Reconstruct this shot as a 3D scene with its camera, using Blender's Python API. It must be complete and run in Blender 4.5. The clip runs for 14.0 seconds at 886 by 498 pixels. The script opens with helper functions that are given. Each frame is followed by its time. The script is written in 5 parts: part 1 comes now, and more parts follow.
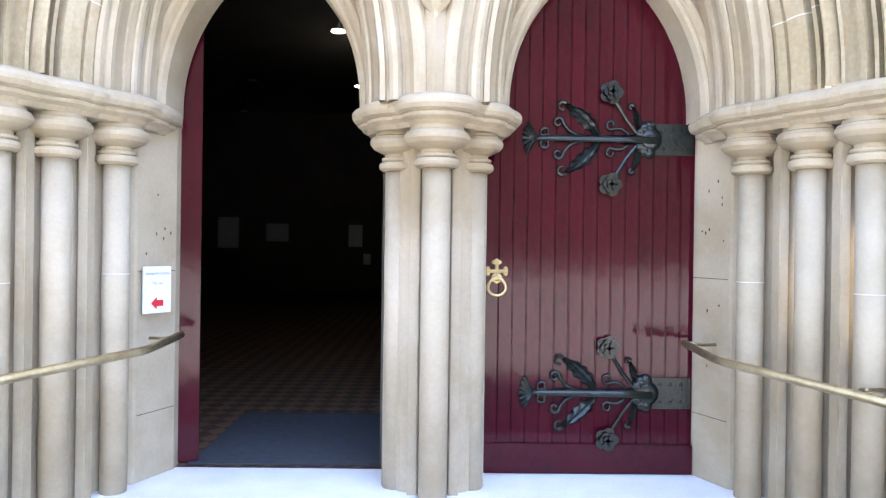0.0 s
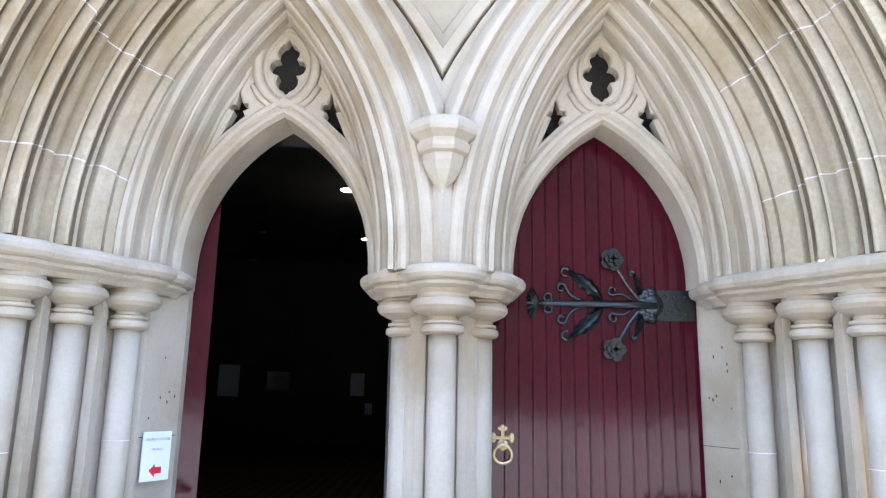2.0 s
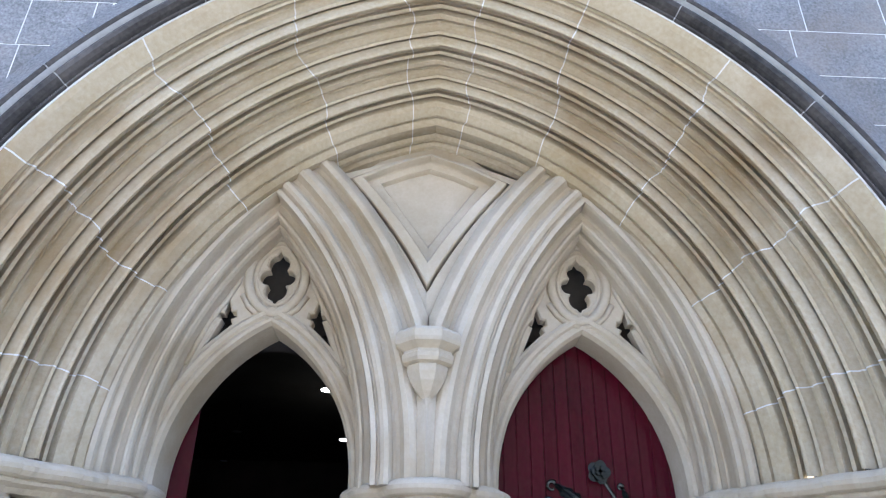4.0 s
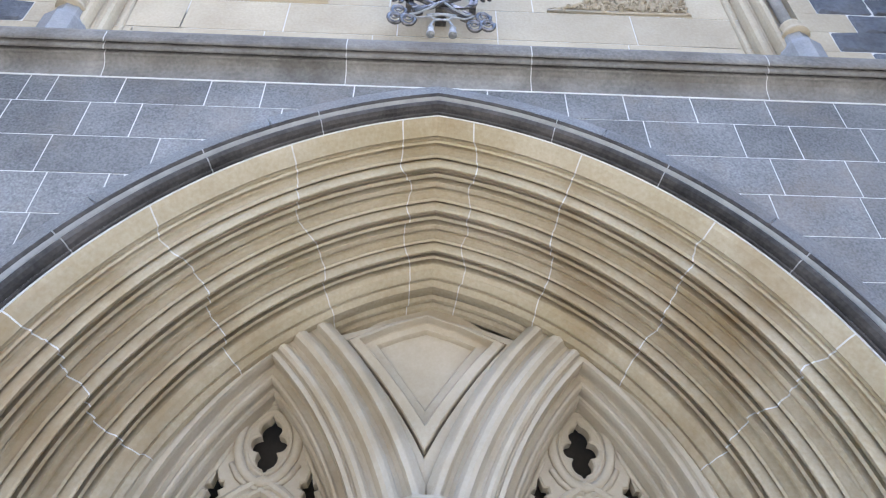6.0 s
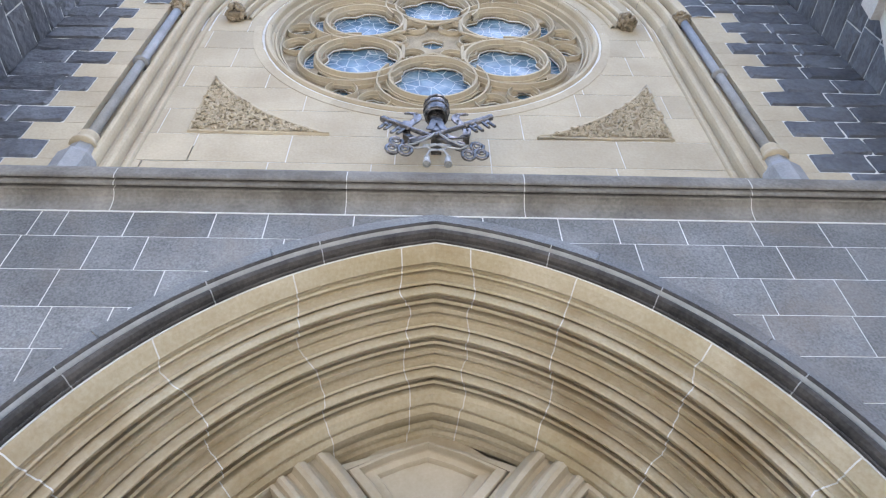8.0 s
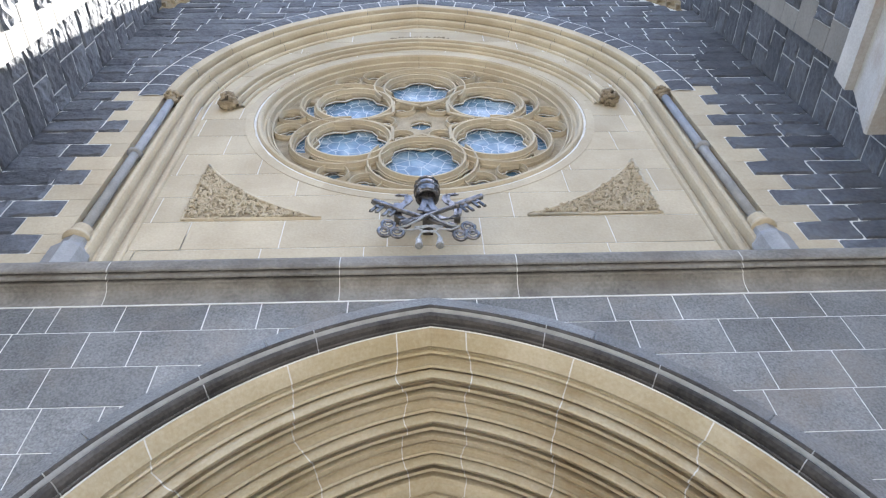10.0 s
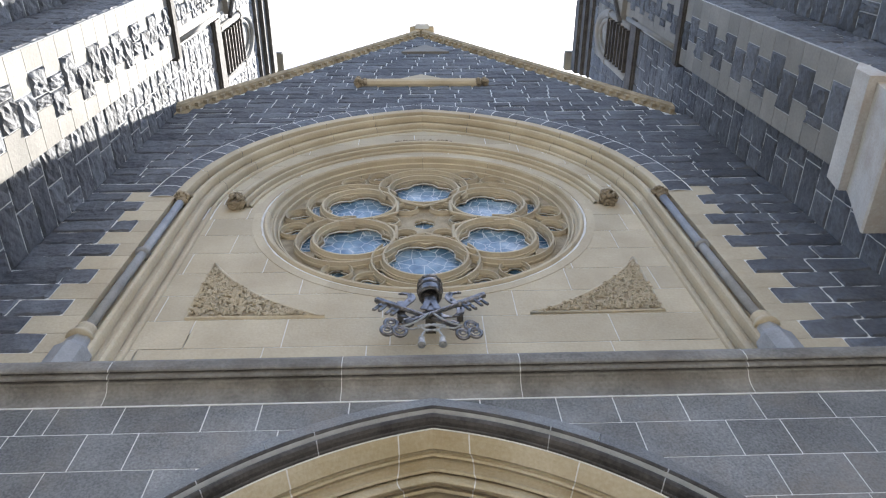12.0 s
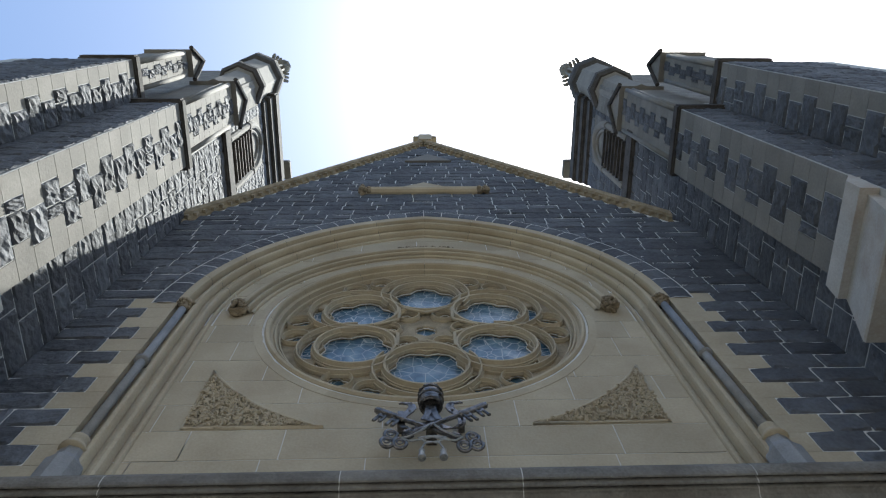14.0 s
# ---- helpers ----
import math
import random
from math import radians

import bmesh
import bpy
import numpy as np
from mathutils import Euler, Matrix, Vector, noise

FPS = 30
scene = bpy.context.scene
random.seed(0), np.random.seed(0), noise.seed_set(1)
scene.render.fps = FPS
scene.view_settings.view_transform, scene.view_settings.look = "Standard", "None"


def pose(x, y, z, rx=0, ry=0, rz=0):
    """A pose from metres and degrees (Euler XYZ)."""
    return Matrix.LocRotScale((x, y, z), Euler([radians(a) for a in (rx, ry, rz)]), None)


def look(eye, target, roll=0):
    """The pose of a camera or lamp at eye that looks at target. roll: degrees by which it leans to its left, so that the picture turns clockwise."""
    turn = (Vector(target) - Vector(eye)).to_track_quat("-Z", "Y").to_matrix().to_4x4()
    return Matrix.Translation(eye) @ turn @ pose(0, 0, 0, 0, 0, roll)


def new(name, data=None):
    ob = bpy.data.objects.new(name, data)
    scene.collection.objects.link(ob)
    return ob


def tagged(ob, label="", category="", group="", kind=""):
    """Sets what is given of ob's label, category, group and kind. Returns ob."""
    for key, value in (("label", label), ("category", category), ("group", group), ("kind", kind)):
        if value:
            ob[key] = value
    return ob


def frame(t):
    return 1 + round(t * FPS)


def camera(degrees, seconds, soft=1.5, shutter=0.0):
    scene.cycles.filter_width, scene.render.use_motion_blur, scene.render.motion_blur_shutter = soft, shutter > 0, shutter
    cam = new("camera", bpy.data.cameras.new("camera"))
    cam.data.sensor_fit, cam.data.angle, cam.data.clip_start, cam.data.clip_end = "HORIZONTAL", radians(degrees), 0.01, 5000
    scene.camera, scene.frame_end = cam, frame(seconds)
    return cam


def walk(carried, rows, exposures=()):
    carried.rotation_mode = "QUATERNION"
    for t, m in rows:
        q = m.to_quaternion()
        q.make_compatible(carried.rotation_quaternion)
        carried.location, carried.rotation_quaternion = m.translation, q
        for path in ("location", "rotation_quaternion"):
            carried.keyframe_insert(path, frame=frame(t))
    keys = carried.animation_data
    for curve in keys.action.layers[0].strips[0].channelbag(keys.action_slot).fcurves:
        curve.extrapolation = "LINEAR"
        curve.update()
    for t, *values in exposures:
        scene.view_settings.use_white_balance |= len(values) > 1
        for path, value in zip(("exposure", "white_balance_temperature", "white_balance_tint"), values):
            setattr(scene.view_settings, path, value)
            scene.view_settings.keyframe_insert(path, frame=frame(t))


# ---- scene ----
cam = camera(64.50, 14.0, 1.2)
PATH = [
    (0.0, look((-0.017, 0.000, 1.500), (0.056, 5.000, 1.487), 0.79)),
    (0.5, look((-0.018, -0.010, 1.564), (0.031, 4.985, 1.774), 0.92)),
    (1.0, look((-0.022, -0.027, 1.604), (-0.018, 4.955, 2.026), 0.75)),
    (1.5, look((-0.025, -0.048, 1.620), (-0.014, 4.900, 2.338), 0.87)),
    (2.0, look((-0.036, -0.071, 1.627), (-0.002, 4.827, 2.628), 1.14)),
    (2.5, look((-0.031, -0.097, 1.666), (0.015, 4.730, 2.969), 1.41)),
    (3.0, look((-0.024, -0.136, 1.688), (0.068, 4.573, 3.366), 1.47)),
    (3.2, look((-0.031, -0.152, 1.697), (0.066, 4.495, 3.540), 1.45)),
    (5.3, look((-0.085, -0.181, 1.710), (0.136, 3.903, 4.586), -0.23)),
    (5.5, look((-0.085, -0.180, 1.706), (0.137, 3.805, 4.719), -0.35)),
    (6.0, look((-0.085, -0.168, 1.696), (0.064, 3.638, 4.936), 0.21)),
    (6.5, look((-0.089, -0.190, 1.704), (0.003, 3.527, 5.046), 0.54)),
    (7.0, look((-0.100, -0.216, 1.720), (0.016, 3.346, 5.227), -0.04)),
    (7.5, look((-0.108, -0.278, 1.713), (0.021, 3.129, 5.369), -0.32)),
    (8.0, look((-0.099, -0.298, 1.729), (0.052, 2.964, 5.515), -1.16)),
    (8.2, look((-0.087, -0.287, 1.753), (0.083, 2.932, 5.576), -1.24)),
    (10.3, look((-0.094, -0.395, 1.797), (0.097, 2.385, 5.949), -4.37)),
    (10.5, look((-0.096, -0.390, 1.766), (0.100, 2.308, 5.970), -4.32)),
    (11.0, look((-0.090, -0.411, 1.772), (0.087, 2.123, 6.079), -4.40)),
    (11.5, look((-0.084, -0.426, 1.768), (0.088, 1.964, 6.157), -4.61)),
    (12.0, look((-0.082, -0.433, 1.777), (0.091, 1.870, 6.211), -4.62)),
    (12.5, look((-0.088, -0.455, 1.768), (0.080, 1.730, 6.263), -4.66)),
    (13.0, look((-0.078, -0.470, 1.768), (0.080, 1.558, 6.336), -4.72)),
    (13.5, look((-0.074, -0.486, 1.773), (0.096, 1.350, 6.421), -5.34)),
    (14.0, look((-0.071, -0.500, 1.770), (0.093, 1.137, 6.491), -5.84)),
]
from mathutils import geometry

EXPOSURES = [(0.0, 4.27, 6250, 13), (0.5, 4.30, 5950, 13), (1.0, 4.28, 5800, 13), (1.5, 4.14, 5720, 13), (2.5, 3.84, 5560, 13), (3.2, 3.60, 5480, 13), (5.5, 3.32, 5700, 12), (8.0, 3.14, 6060, 12),
             (10.5, 3.04, 6240, 10), (11.2, 2.86, 6280, 10), (12.5, 2.33, 6400, 9), (13.2, 2.03, 6320, 7), (14.0, 1.32, 6120, 4)]
walk(cam, PATH, EXPOSURES)

# ---- daylight: a high sun, just behind the building's right tower ----
SUN_DIR = Vector((0.270, 0.071, 0.960)).normalized()
sky_world = bpy.data.worlds.new("sky")
scene.world = sky_world
sky_world.use_nodes = True
wn = sky_world.node_tree
sky = wn.nodes.new("ShaderNodeTexSky")
sky.sky_type = "NISHITA"
sky.sun_disc = False
sky.sun_elevation = math.asin(SUN_DIR.z)
sky.sun_rotation = math.atan2(SUN_DIR.x, SUN_DIR.y)
sky.dust_density = 1.5
wn.links.new(sky.outputs[0], wn.nodes["Background"].inputs[0])
wn.nodes["Background"].inputs[1].default_value = 0.105
sun_data = bpy.data.lights.new("sun", "SUN")
sun_data.energy, sun_data.angle, sun_data.color = 5.0, radians(0.5), (1.0, 0.95, 0.87)
sun_lamp = new("sun", sun_data)
sun_lamp.matrix_world = look(SUN_DIR * 60, (0, 0, 0))


# ---- materials ----
def material(name, dark, light, scale=3.0, grain=60.0, rough=0.85, bump=0.3, metal=0.0, vary=0.0, island=False,
             stain=None, stain_amount=0.35, coat=0.0, stretch=(1, 1, 1), bump_scale=None, distance=0.01, speckle=0.35):
    m = bpy.data.materials.new(name)
    m.use_nodes = True
    t, b = m.node_tree, m.node_tree.nodes["Principled BSDF"]
    n = lambda kind: t.nodes.new("ShaderNode" + kind)
    geo, mapping = n("NewGeometry"), n("Mapping")
    mapping.inputs["Scale"].default_value = stretch
    t.links.new(geo.outputs["Position"], mapping.inputs["Vector"])
    big, small = n("TexNoise"), n("TexNoise")
    for tex, s, d in ((big, scale, 5), (small, grain, 3)):
        tex.inputs["Scale"].default_value, tex.inputs["Detail"].default_value = s, d
        t.links.new(mapping.outputs[0], tex.inputs["Vector"])
    mix = n("Mix")
    mix.data_type = "FLOAT"
    mix.inputs[0].default_value = speckle
    t.links.new(big.outputs["Fac"], mix.inputs[2])
    t.links.new(small.outputs["Fac"], mix.inputs[3])
    ramp = n("ValToRGB")
    ramp.color_ramp.elements[0].position, ramp.color_ramp.elements[1].position = 0.32, 0.68
    ramp.color_ramp.elements[0].color, ramp.color_ramp.elements[1].color = (*dark, 1), (*light, 1)
    t.links.new(mix.outputs[0], ramp.inputs[0])
    colour = ramp.outputs[0]
    if stain:
        s_tex, s_ramp, s_mix = n("TexNoise"), n("ValToRGB"), n("Mix")
        s_tex.inputs["Scale"].default_value, s_tex.inputs["Detail"].default_value = scale * 0.45, 8
        s_tex.inputs["Roughness"].default_value = 0.65
        t.links.new(geo.outputs["Position"], s_tex.inputs["Vector"])
        s_ramp.color_ramp.elements[0].position, s_ramp.color_ramp.elements[1].position = 0.48, 0.7
        s_ramp.color_ramp.elements[1].color = (stain_amount,) * 3 + (1,)
        t.links.new(s_tex.outputs["Fac"], s_ramp.inputs[0])
        s_mix.data_type = "RGBA"
        t.links.new(s_ramp.outputs[0], s_mix.inputs[0])
        t.links.new(colour, s_mix.inputs[6])
        s_mix.inputs[7].default_value = (*stain, 1)
        colour = s_mix.outputs[2]
    if vary:
        info, hsv, rng = n("ObjectInfo"), n("HueSaturation"), n("MapRange")
        t.links.new(geo.outputs["Random Per Island"] if island else info.outputs["Random"], rng.inputs[0])
        rng.inputs[3].default_value, rng.inputs[4].default_value = 1 - vary, 1 + vary
        t.links.new(rng.outputs[0], hsv.inputs["Value"])
        t.links.new(colour, hsv.inputs["Color"])
        colour = hsv.outputs[0]
    t.links.new(colour, b.inputs["Base Color"])
    b.inputs["Roughness"].default_value, b.inputs["Metallic"].default_value = rough, metal
    b.inputs["Coat Weight"].default_value = coat
    b.inputs["Coat Roughness"].default_value = 0.12
    if bump:
        bp, bt = n("Bump"), n("TexNoise")
        bt.inputs["Scale"].default_value, bt.inputs["Detail"].default_value = bump_scale or grain, 6
        t.links.new(mapping.outputs[0], bt.inputs["Vector"])
        bp.inputs["Strength"].default_value, bp.inputs["Distance"].default_value = bump, distance
        t.links.new(bt.outputs["Fac"], bp.inputs["Height"])
        t.links.new(bp.outputs[0], b.inputs["Normal"])
    return m


SANDSTONE = material("cream_sandstone", (0.38, 0.32, 0.222), (0.51, 0.447, 0.342), 1.7, 45, 0.9, 0.14, stain=(0.28, 0.20, 0.10), stain_amount=0.6, speckle=0.2)
ARCHSTONE = material("ochre_stained_sandstone", (0.345, 0.275, 0.160), (0.49, 0.425, 0.31), 1.4, 40, 0.9, 0.3, stain=(0.22, 0.135, 0.045), stain_amount=0.85)
SANDSTONE_PIECE = material("dressed_sandstone", (0.345, 0.285, 0.195), (0.46, 0.395, 0.285), 1.6, 40, 0.9, 0.3, vary=0.09, stain=(0.25, 0.19, 0.12), stain_amount=0.3)
WEATHERED = material("weathered_sandstone", (0.10, 0.093, 0.082), (0.255, 0.238, 0.21), 3.0, 40, 0.95, 0.8, vary=0.1, stain=(0.09, 0.075, 0.06), stain_amount=0.7)
# near-black stone: paints shade on hood and string courses; also chips and dark joints
DARKSTONE_SHADE = material("dark_stone_and_shade", (0.020, 0.018, 0.0165), (0.088, 0.078, 0.070), 4.0, 40, 0.95, 0.5, vary=0.1)
BLUESTONE = material("dressed_bluestone", (0.087, 0.088, 0.087), (0.246, 0.245, 0.239), 2.2, 70, 0.88, 0.9, vary=0.18, bump_scale=45, distance=0.012, stain=(0.21, 0.175, 0.14), stain_amount=0.7, speckle=0.58)
ROCKFACE = material("rock_faced_bluestone", (0.049, 0.052, 0.061), (0.117, 0.122, 0.135), 2.4, 25, 0.85, 0.9, vary=0.3, bump_scale=9, distance=0.05)
QUOIN = material("grey_quoin_stone", (0.155, 0.145, 0.128), (0.232, 0.217, 0.193), 2.0, 30, 0.9, 0.35, vary=0.12, stain=(0.14, 0.125, 0.11), stain_amount=0.5)
MORTAR = material("pale_mortar", (0.52, 0.51, 0.48), (0.70, 0.69, 0.66), 8, 80, 0.95, 0.2)
DARKMORTAR = material("grey_mortar", (0.30, 0.30, 0.29), (0.44, 0.44, 0.43), 8, 80, 0.95, 0.2)
DOORPAINT = material("maroon_gloss_paint", (0.034, 0.0014, 0.006), (0.060, 0.003, 0.010), 2.5, 30, 0.10, 0.32, vary=0.1, coat=0.0, bump_scale=16, distance=0.004, stretch=(1, 1, 0.5))
IRON = material("painted_wrought_iron", (0.003, 0.005, 0.0045), (0.012, 0.017, 0.015), 26, 60, 0.24, 0.25)
BRONZE = material("weathered_bronze", (0.035, 0.034, 0.034), (0.24, 0.225, 0.22), 18, 60, 0.27, 0.4, metal=0.75)
ROPE = material("pale_metal_rope", (0.20, 0.20, 0.19), (0.42, 0.41, 0.39), 40, 120, 0.5, 0.8, metal=0.3, bump_scale=90)
BRASS = material("polished_brass", (0.62, 0.45, 0.2), (0.80, 0.64, 0.36), 12, 60, 0.42, 0.15, metal=0.8)
RAILBRASS = material("worn_brass_tube", (0.36, 0.29, 0.16), (0.52, 0.44, 0.28), 12, 60, 0.42, 0.15, metal=0.9)
WHITEPAINT = material("white_painted_step", (0.68, 0.68, 0.67), (0.80, 0.80, 0.79), 4, 50, 0.7, 0.15)
PAPER = material("white_laminated_paper", (0.74, 0.76, 0.82), (0.80, 0.82, 0.86), 4, 30, 0.3, 0.0)
REDINK = material("red_ink", (0.62, 0.02, 0.04), (0.68, 0.03, 0.05), 10, 30, 0.5, 0.0)
DARKINK = material("navy_ink", (0.03, 0.035, 0.06), (0.05, 0.055, 0.08), 10, 30, 0.5, 0.0)
# interior brown kept very dark: the unlit inside is put into the colour
PLASTER = material("darkened_interior_wall", (0.06, 0.051, 0.042), (0.10, 0.087, 0.07), 1, 20, 0.9, 0.2)
CARPET = material("charcoal_door_mat", (0.035, 0.04, 0.052), (0.06, 0.066, 0.08), 20, 150, 0.95, 0.8)
PAVING = material("grey_paving", (0.115, 0.112, 0.105), (0.165, 0.16, 0.15), 1.5, 40, 0.9, 0.3)
GRASS = material("far_ground", (0.08, 0.09, 0.05), (0.16, 0.155, 0.11), 0.05, 2, 0.95, 0.2)
OPPOSITE = material("reflected_backdrop", (0.05, 0.055, 0.035), (0.16, 0.12, 0.085), 0.25, 3, 0.95, 0.3)
CARVED = material("dirty_carved_sandstone", (0.13, 0.10, 0.065), (0.34, 0.275, 0.185), 9.0, 50, 0.95, 0.6, vary=0.1, stain=(0.06, 0.045, 0.03), stain_amount=0.7)
FOOTSTONE = material("pale_weathered_footing", (0.34, 0.325, 0.30), (0.48, 0.465, 0.44), 2.5, 40, 0.95, 0.3, stain=(0.25, 0.17, 0.10), stain_amount=0.5)
TRACERY = material("darker_buff_sandstone", (0.20, 0.155, 0.095), (0.40, 0.33, 0.225), 6.0, 50, 0.95, 0.4, stain=(0.10, 0.075, 0.045), stain_amount=0.6)
PIPE = material("grey_bluestone_shaft", (0.19, 0.19, 0.195), (0.30, 0.30, 0.305), 5, 60, 0.85, 0.3)


def tile_material():
    m = material("encaustic_floor_tiles", (0.16, 0.09, 0.05), (0.21, 0.13, 0.075), 3, 40, 0.55, 0.1)
    t, b = m.node_tree, m.node_tree.nodes["Principled BSDF"]
    old = b.inputs["Base Color"].links[0].from_socket
    geo, mp, chk, mx = (t.nodes.new("ShaderNode" + k) for k in ("NewGeometry", "Mapping", "TexChecker", "Mix"))
    mp.inputs["Rotation"].default_value = (0, 0, radians(45))
    chk.inputs["Scale"].default_value = 7
    mx.data_type = "RGBA"
    t.links.new(geo.outputs["Position"], mp.inputs[0])
    t.links.new(mp.outputs[0], chk.inputs[0])
    t.links.new(chk.outputs["Fac"], mx.inputs[0])
    t.links.new(old, mx.inputs[6])
    mx.inputs[7].default_value = (0.06, 0.03, 0.022, 1)
    t.links.new(mx.outputs[2], b.inputs["Base Color"])
    return m


def glass_material():
    """Leaded stained glass from outside: dark blue panes with pale leads and painted cloud reflections."""
    # the pale stain colour stands in for cloud reflected in the panes
    m = material("leaded_glass_sky_patches", (0.03, 0.075, 0.13), (0.14, 0.23, 0.30), 5.5, 18, 0.2, 0.3, bump_scale=4, distance=0.02, stain=(0.60, 0.66, 0.70), stain_amount=0.5)
    t, b = m.node_tree, m.node_tree.nodes["Principled BSDF"]
    old = b.inputs["Base Color"].links[0].from_socket
    geo, vor, rng, mx, rr = (t.nodes.new("ShaderNode" + k) for k in ("NewGeometry", "TexVoronoi", "MapRange", "Mix", "MapRange"))
    vor.feature = "DISTANCE_TO_EDGE"
    vor.inputs["Scale"].default_value = 6.5
    t.links.new(geo.outputs["Position"], vor.inputs["Vector"])
    for node, lo, hi in ((rng, 1.0, 0.0), (rr, 0.7, 0.2)):
        node.inputs[1].default_value, node.inputs[2].default_value = 0.012, 0.032
        node.inputs[3].default_value, node.inputs[4].default_value = lo, hi
        t.links.new(vor.outputs["Distance"], node.inputs[0])
    mx.data_type = "RGBA"
    t.links.new(rng.outputs[0], mx.inputs[0])
    t.links.new(old, mx.inputs[6])
    mx.inputs[7].default_value = (0.42, 0.44, 0.46, 1)
    t.links.new(mx.outputs[2], b.inputs["Base Color"])
    t.links.new(rr.outputs[0], b.inputs["Roughness"])
    b.inputs["IOR"].default_value = 1.5
    return m


DOORPAINT.node_tree.nodes["Principled BSDF"].inputs["Specular IOR Level"].default_value = 0.3
TILES = tile_material()
GLASS = glass_material()


# ---- mesh helpers ----
def part(name, bm, mat, parent=None, label="", smooth=False):
    me = bpy.data.meshes.new(name)
    bmesh.ops.recalc_face_normals(bm, faces=bm.faces)
    bm.to_mesh(me)
    bm.free()
    if smooth:
        for p in me.polygons:
            p.use_smooth = True
    me.materials.append(mat)
    ob = new(name, me)
    if parent:
        ob.parent = parent
    if label:
        ob["label"] = label
    return ob


def thing(name, label, category, group="", kind="", at=(0, 0, 0)):
    ob = new(name)
    ob.location = at
    ob.empty_display_size = 0.1
    return tagged(ob, label, category, group, kind)


def box(bm, lo, hi, bevel=0.0):
    vs = [bm.verts.new((x, y, z)) for x in (lo[0], hi[0]) for y in (lo[1], hi[1]) for z in (lo[2], hi[2])]
    fs = [bm.faces.new([vs[i] for i in q]) for q in ((0, 1, 3, 2), (4, 6, 7, 5), (0, 4, 5, 1), (2, 3, 7, 6), (0, 2, 6, 4), (1, 5, 7, 3))]
    if bevel:
        bmesh.ops.bevel(bm, geom=list({e for f in fs for e in f.edges}), offset=bevel, segments=2, affect="EDGES")
    return bm


def grid(bm, rows, closed_u=False, closed_v=False, caps=False):
    """Skin rows of points."""
    vv = [[bm.verts.new(p) for p in r] for r in rows]
    n, k = len(vv), len(vv[0])
    for i in range(n if closed_u else n - 1):
        for j in range(k if closed_v else k - 1):
            q = [vv[i][j], vv[i][(j + 1) % k], vv[(i + 1) % n][(j + 1) % k], vv[(i + 1) % n][j]]
            try:
                bm.faces.new(q)
            except ValueError:
                pass
    if caps:
        for r in (vv[0], vv[-1]):
            try:
                bm.faces.new(r)
            except ValueError:
                pass
    return vv


def lathe(bm, profile, at, n=24, axis="z"):
    rows = []
    for r, h in profile:
        ring = []
        for k in range(n):
            a = 2 * math.pi * k / n
            p = (r * math.cos(a), r * math.sin(a), h) if axis == "z" else (r * math.cos(a), h, r * math.sin(a))
            ring.append((at[0] + p[0], at[1] + p[1], at[2] + p[2]))
        rows.append(ring)
    grid(bm, rows, closed_v=True, caps=True)
    return bm


def tube(bm, pts, r, n=8, flat=1.0):
    """A round bar along points; r may be a list."""
    pts = [Vector(p) for p in pts]
    rows, side = [], None
    for i, p in enumerate(pts):
        d = (pts[min(i + 1, len(pts) - 1)] - pts[max(i - 1, 0)]).normalized()
        if side is None:
            side = d.orthogonal().normalized()
        side = (side - d * side.dot(d)).normalized()
        up = d.cross(side)
        rr = r[i] if isinstance(r, (list, tuple)) else r
        rows.append([p + side * (rr * math.cos(2 * math.pi * k / n)) + up * (rr * flat * math.sin(2 * math.pi * k / n)) for k in range(n)])
    grid(bm, rows, closed_v=True, caps=True)
    return bm


def arc_points(xc, c, zs, r, side, a0, a1, n):
    """Points of one half of a pointed arch; angles from the springing, in radians. side: -1 or 1."""
    return [(xc + side * (r * math.cos(a0 + (a1 - a0) * k / n) - c), zs + r * math.sin(a0 + (a1 - a0) * k / n)) for k in range(n + 1)]


def apex_angle(r, c):
    return math.acos(max(-1, min(1, c / r)))


def sweep_half(bm, profile, xc, c, zs, side, f0=0.0, f1=1.0, n=16, base=None, clamp=None, close=False, waver=None):
    """Sweep (radius, depth) over part of one half of a pointed arch; f0, f1: share of the way to the apex."""
    cols = []
    for k, (r, y) in enumerate(profile):
        top = apex_angle(r, c)
        w0, w1 = (waver[0][k], waver[1][k]) if waver else (0, 0)
        pts = arc_points(xc, c, zs, r, side, top * (f0 + w0), top * (f1 + w1), n)
        if base is not None:
            pts = [(pts[0][0], base)] + pts
        if clamp is not None:
            pts = [(min(x, clamp) if xc < clamp else max(x, clamp), z) for x, z in pts]
        cols.append([(x, y, z) for x, z in pts])
    grid(bm, cols, closed_u=close)
    return bm


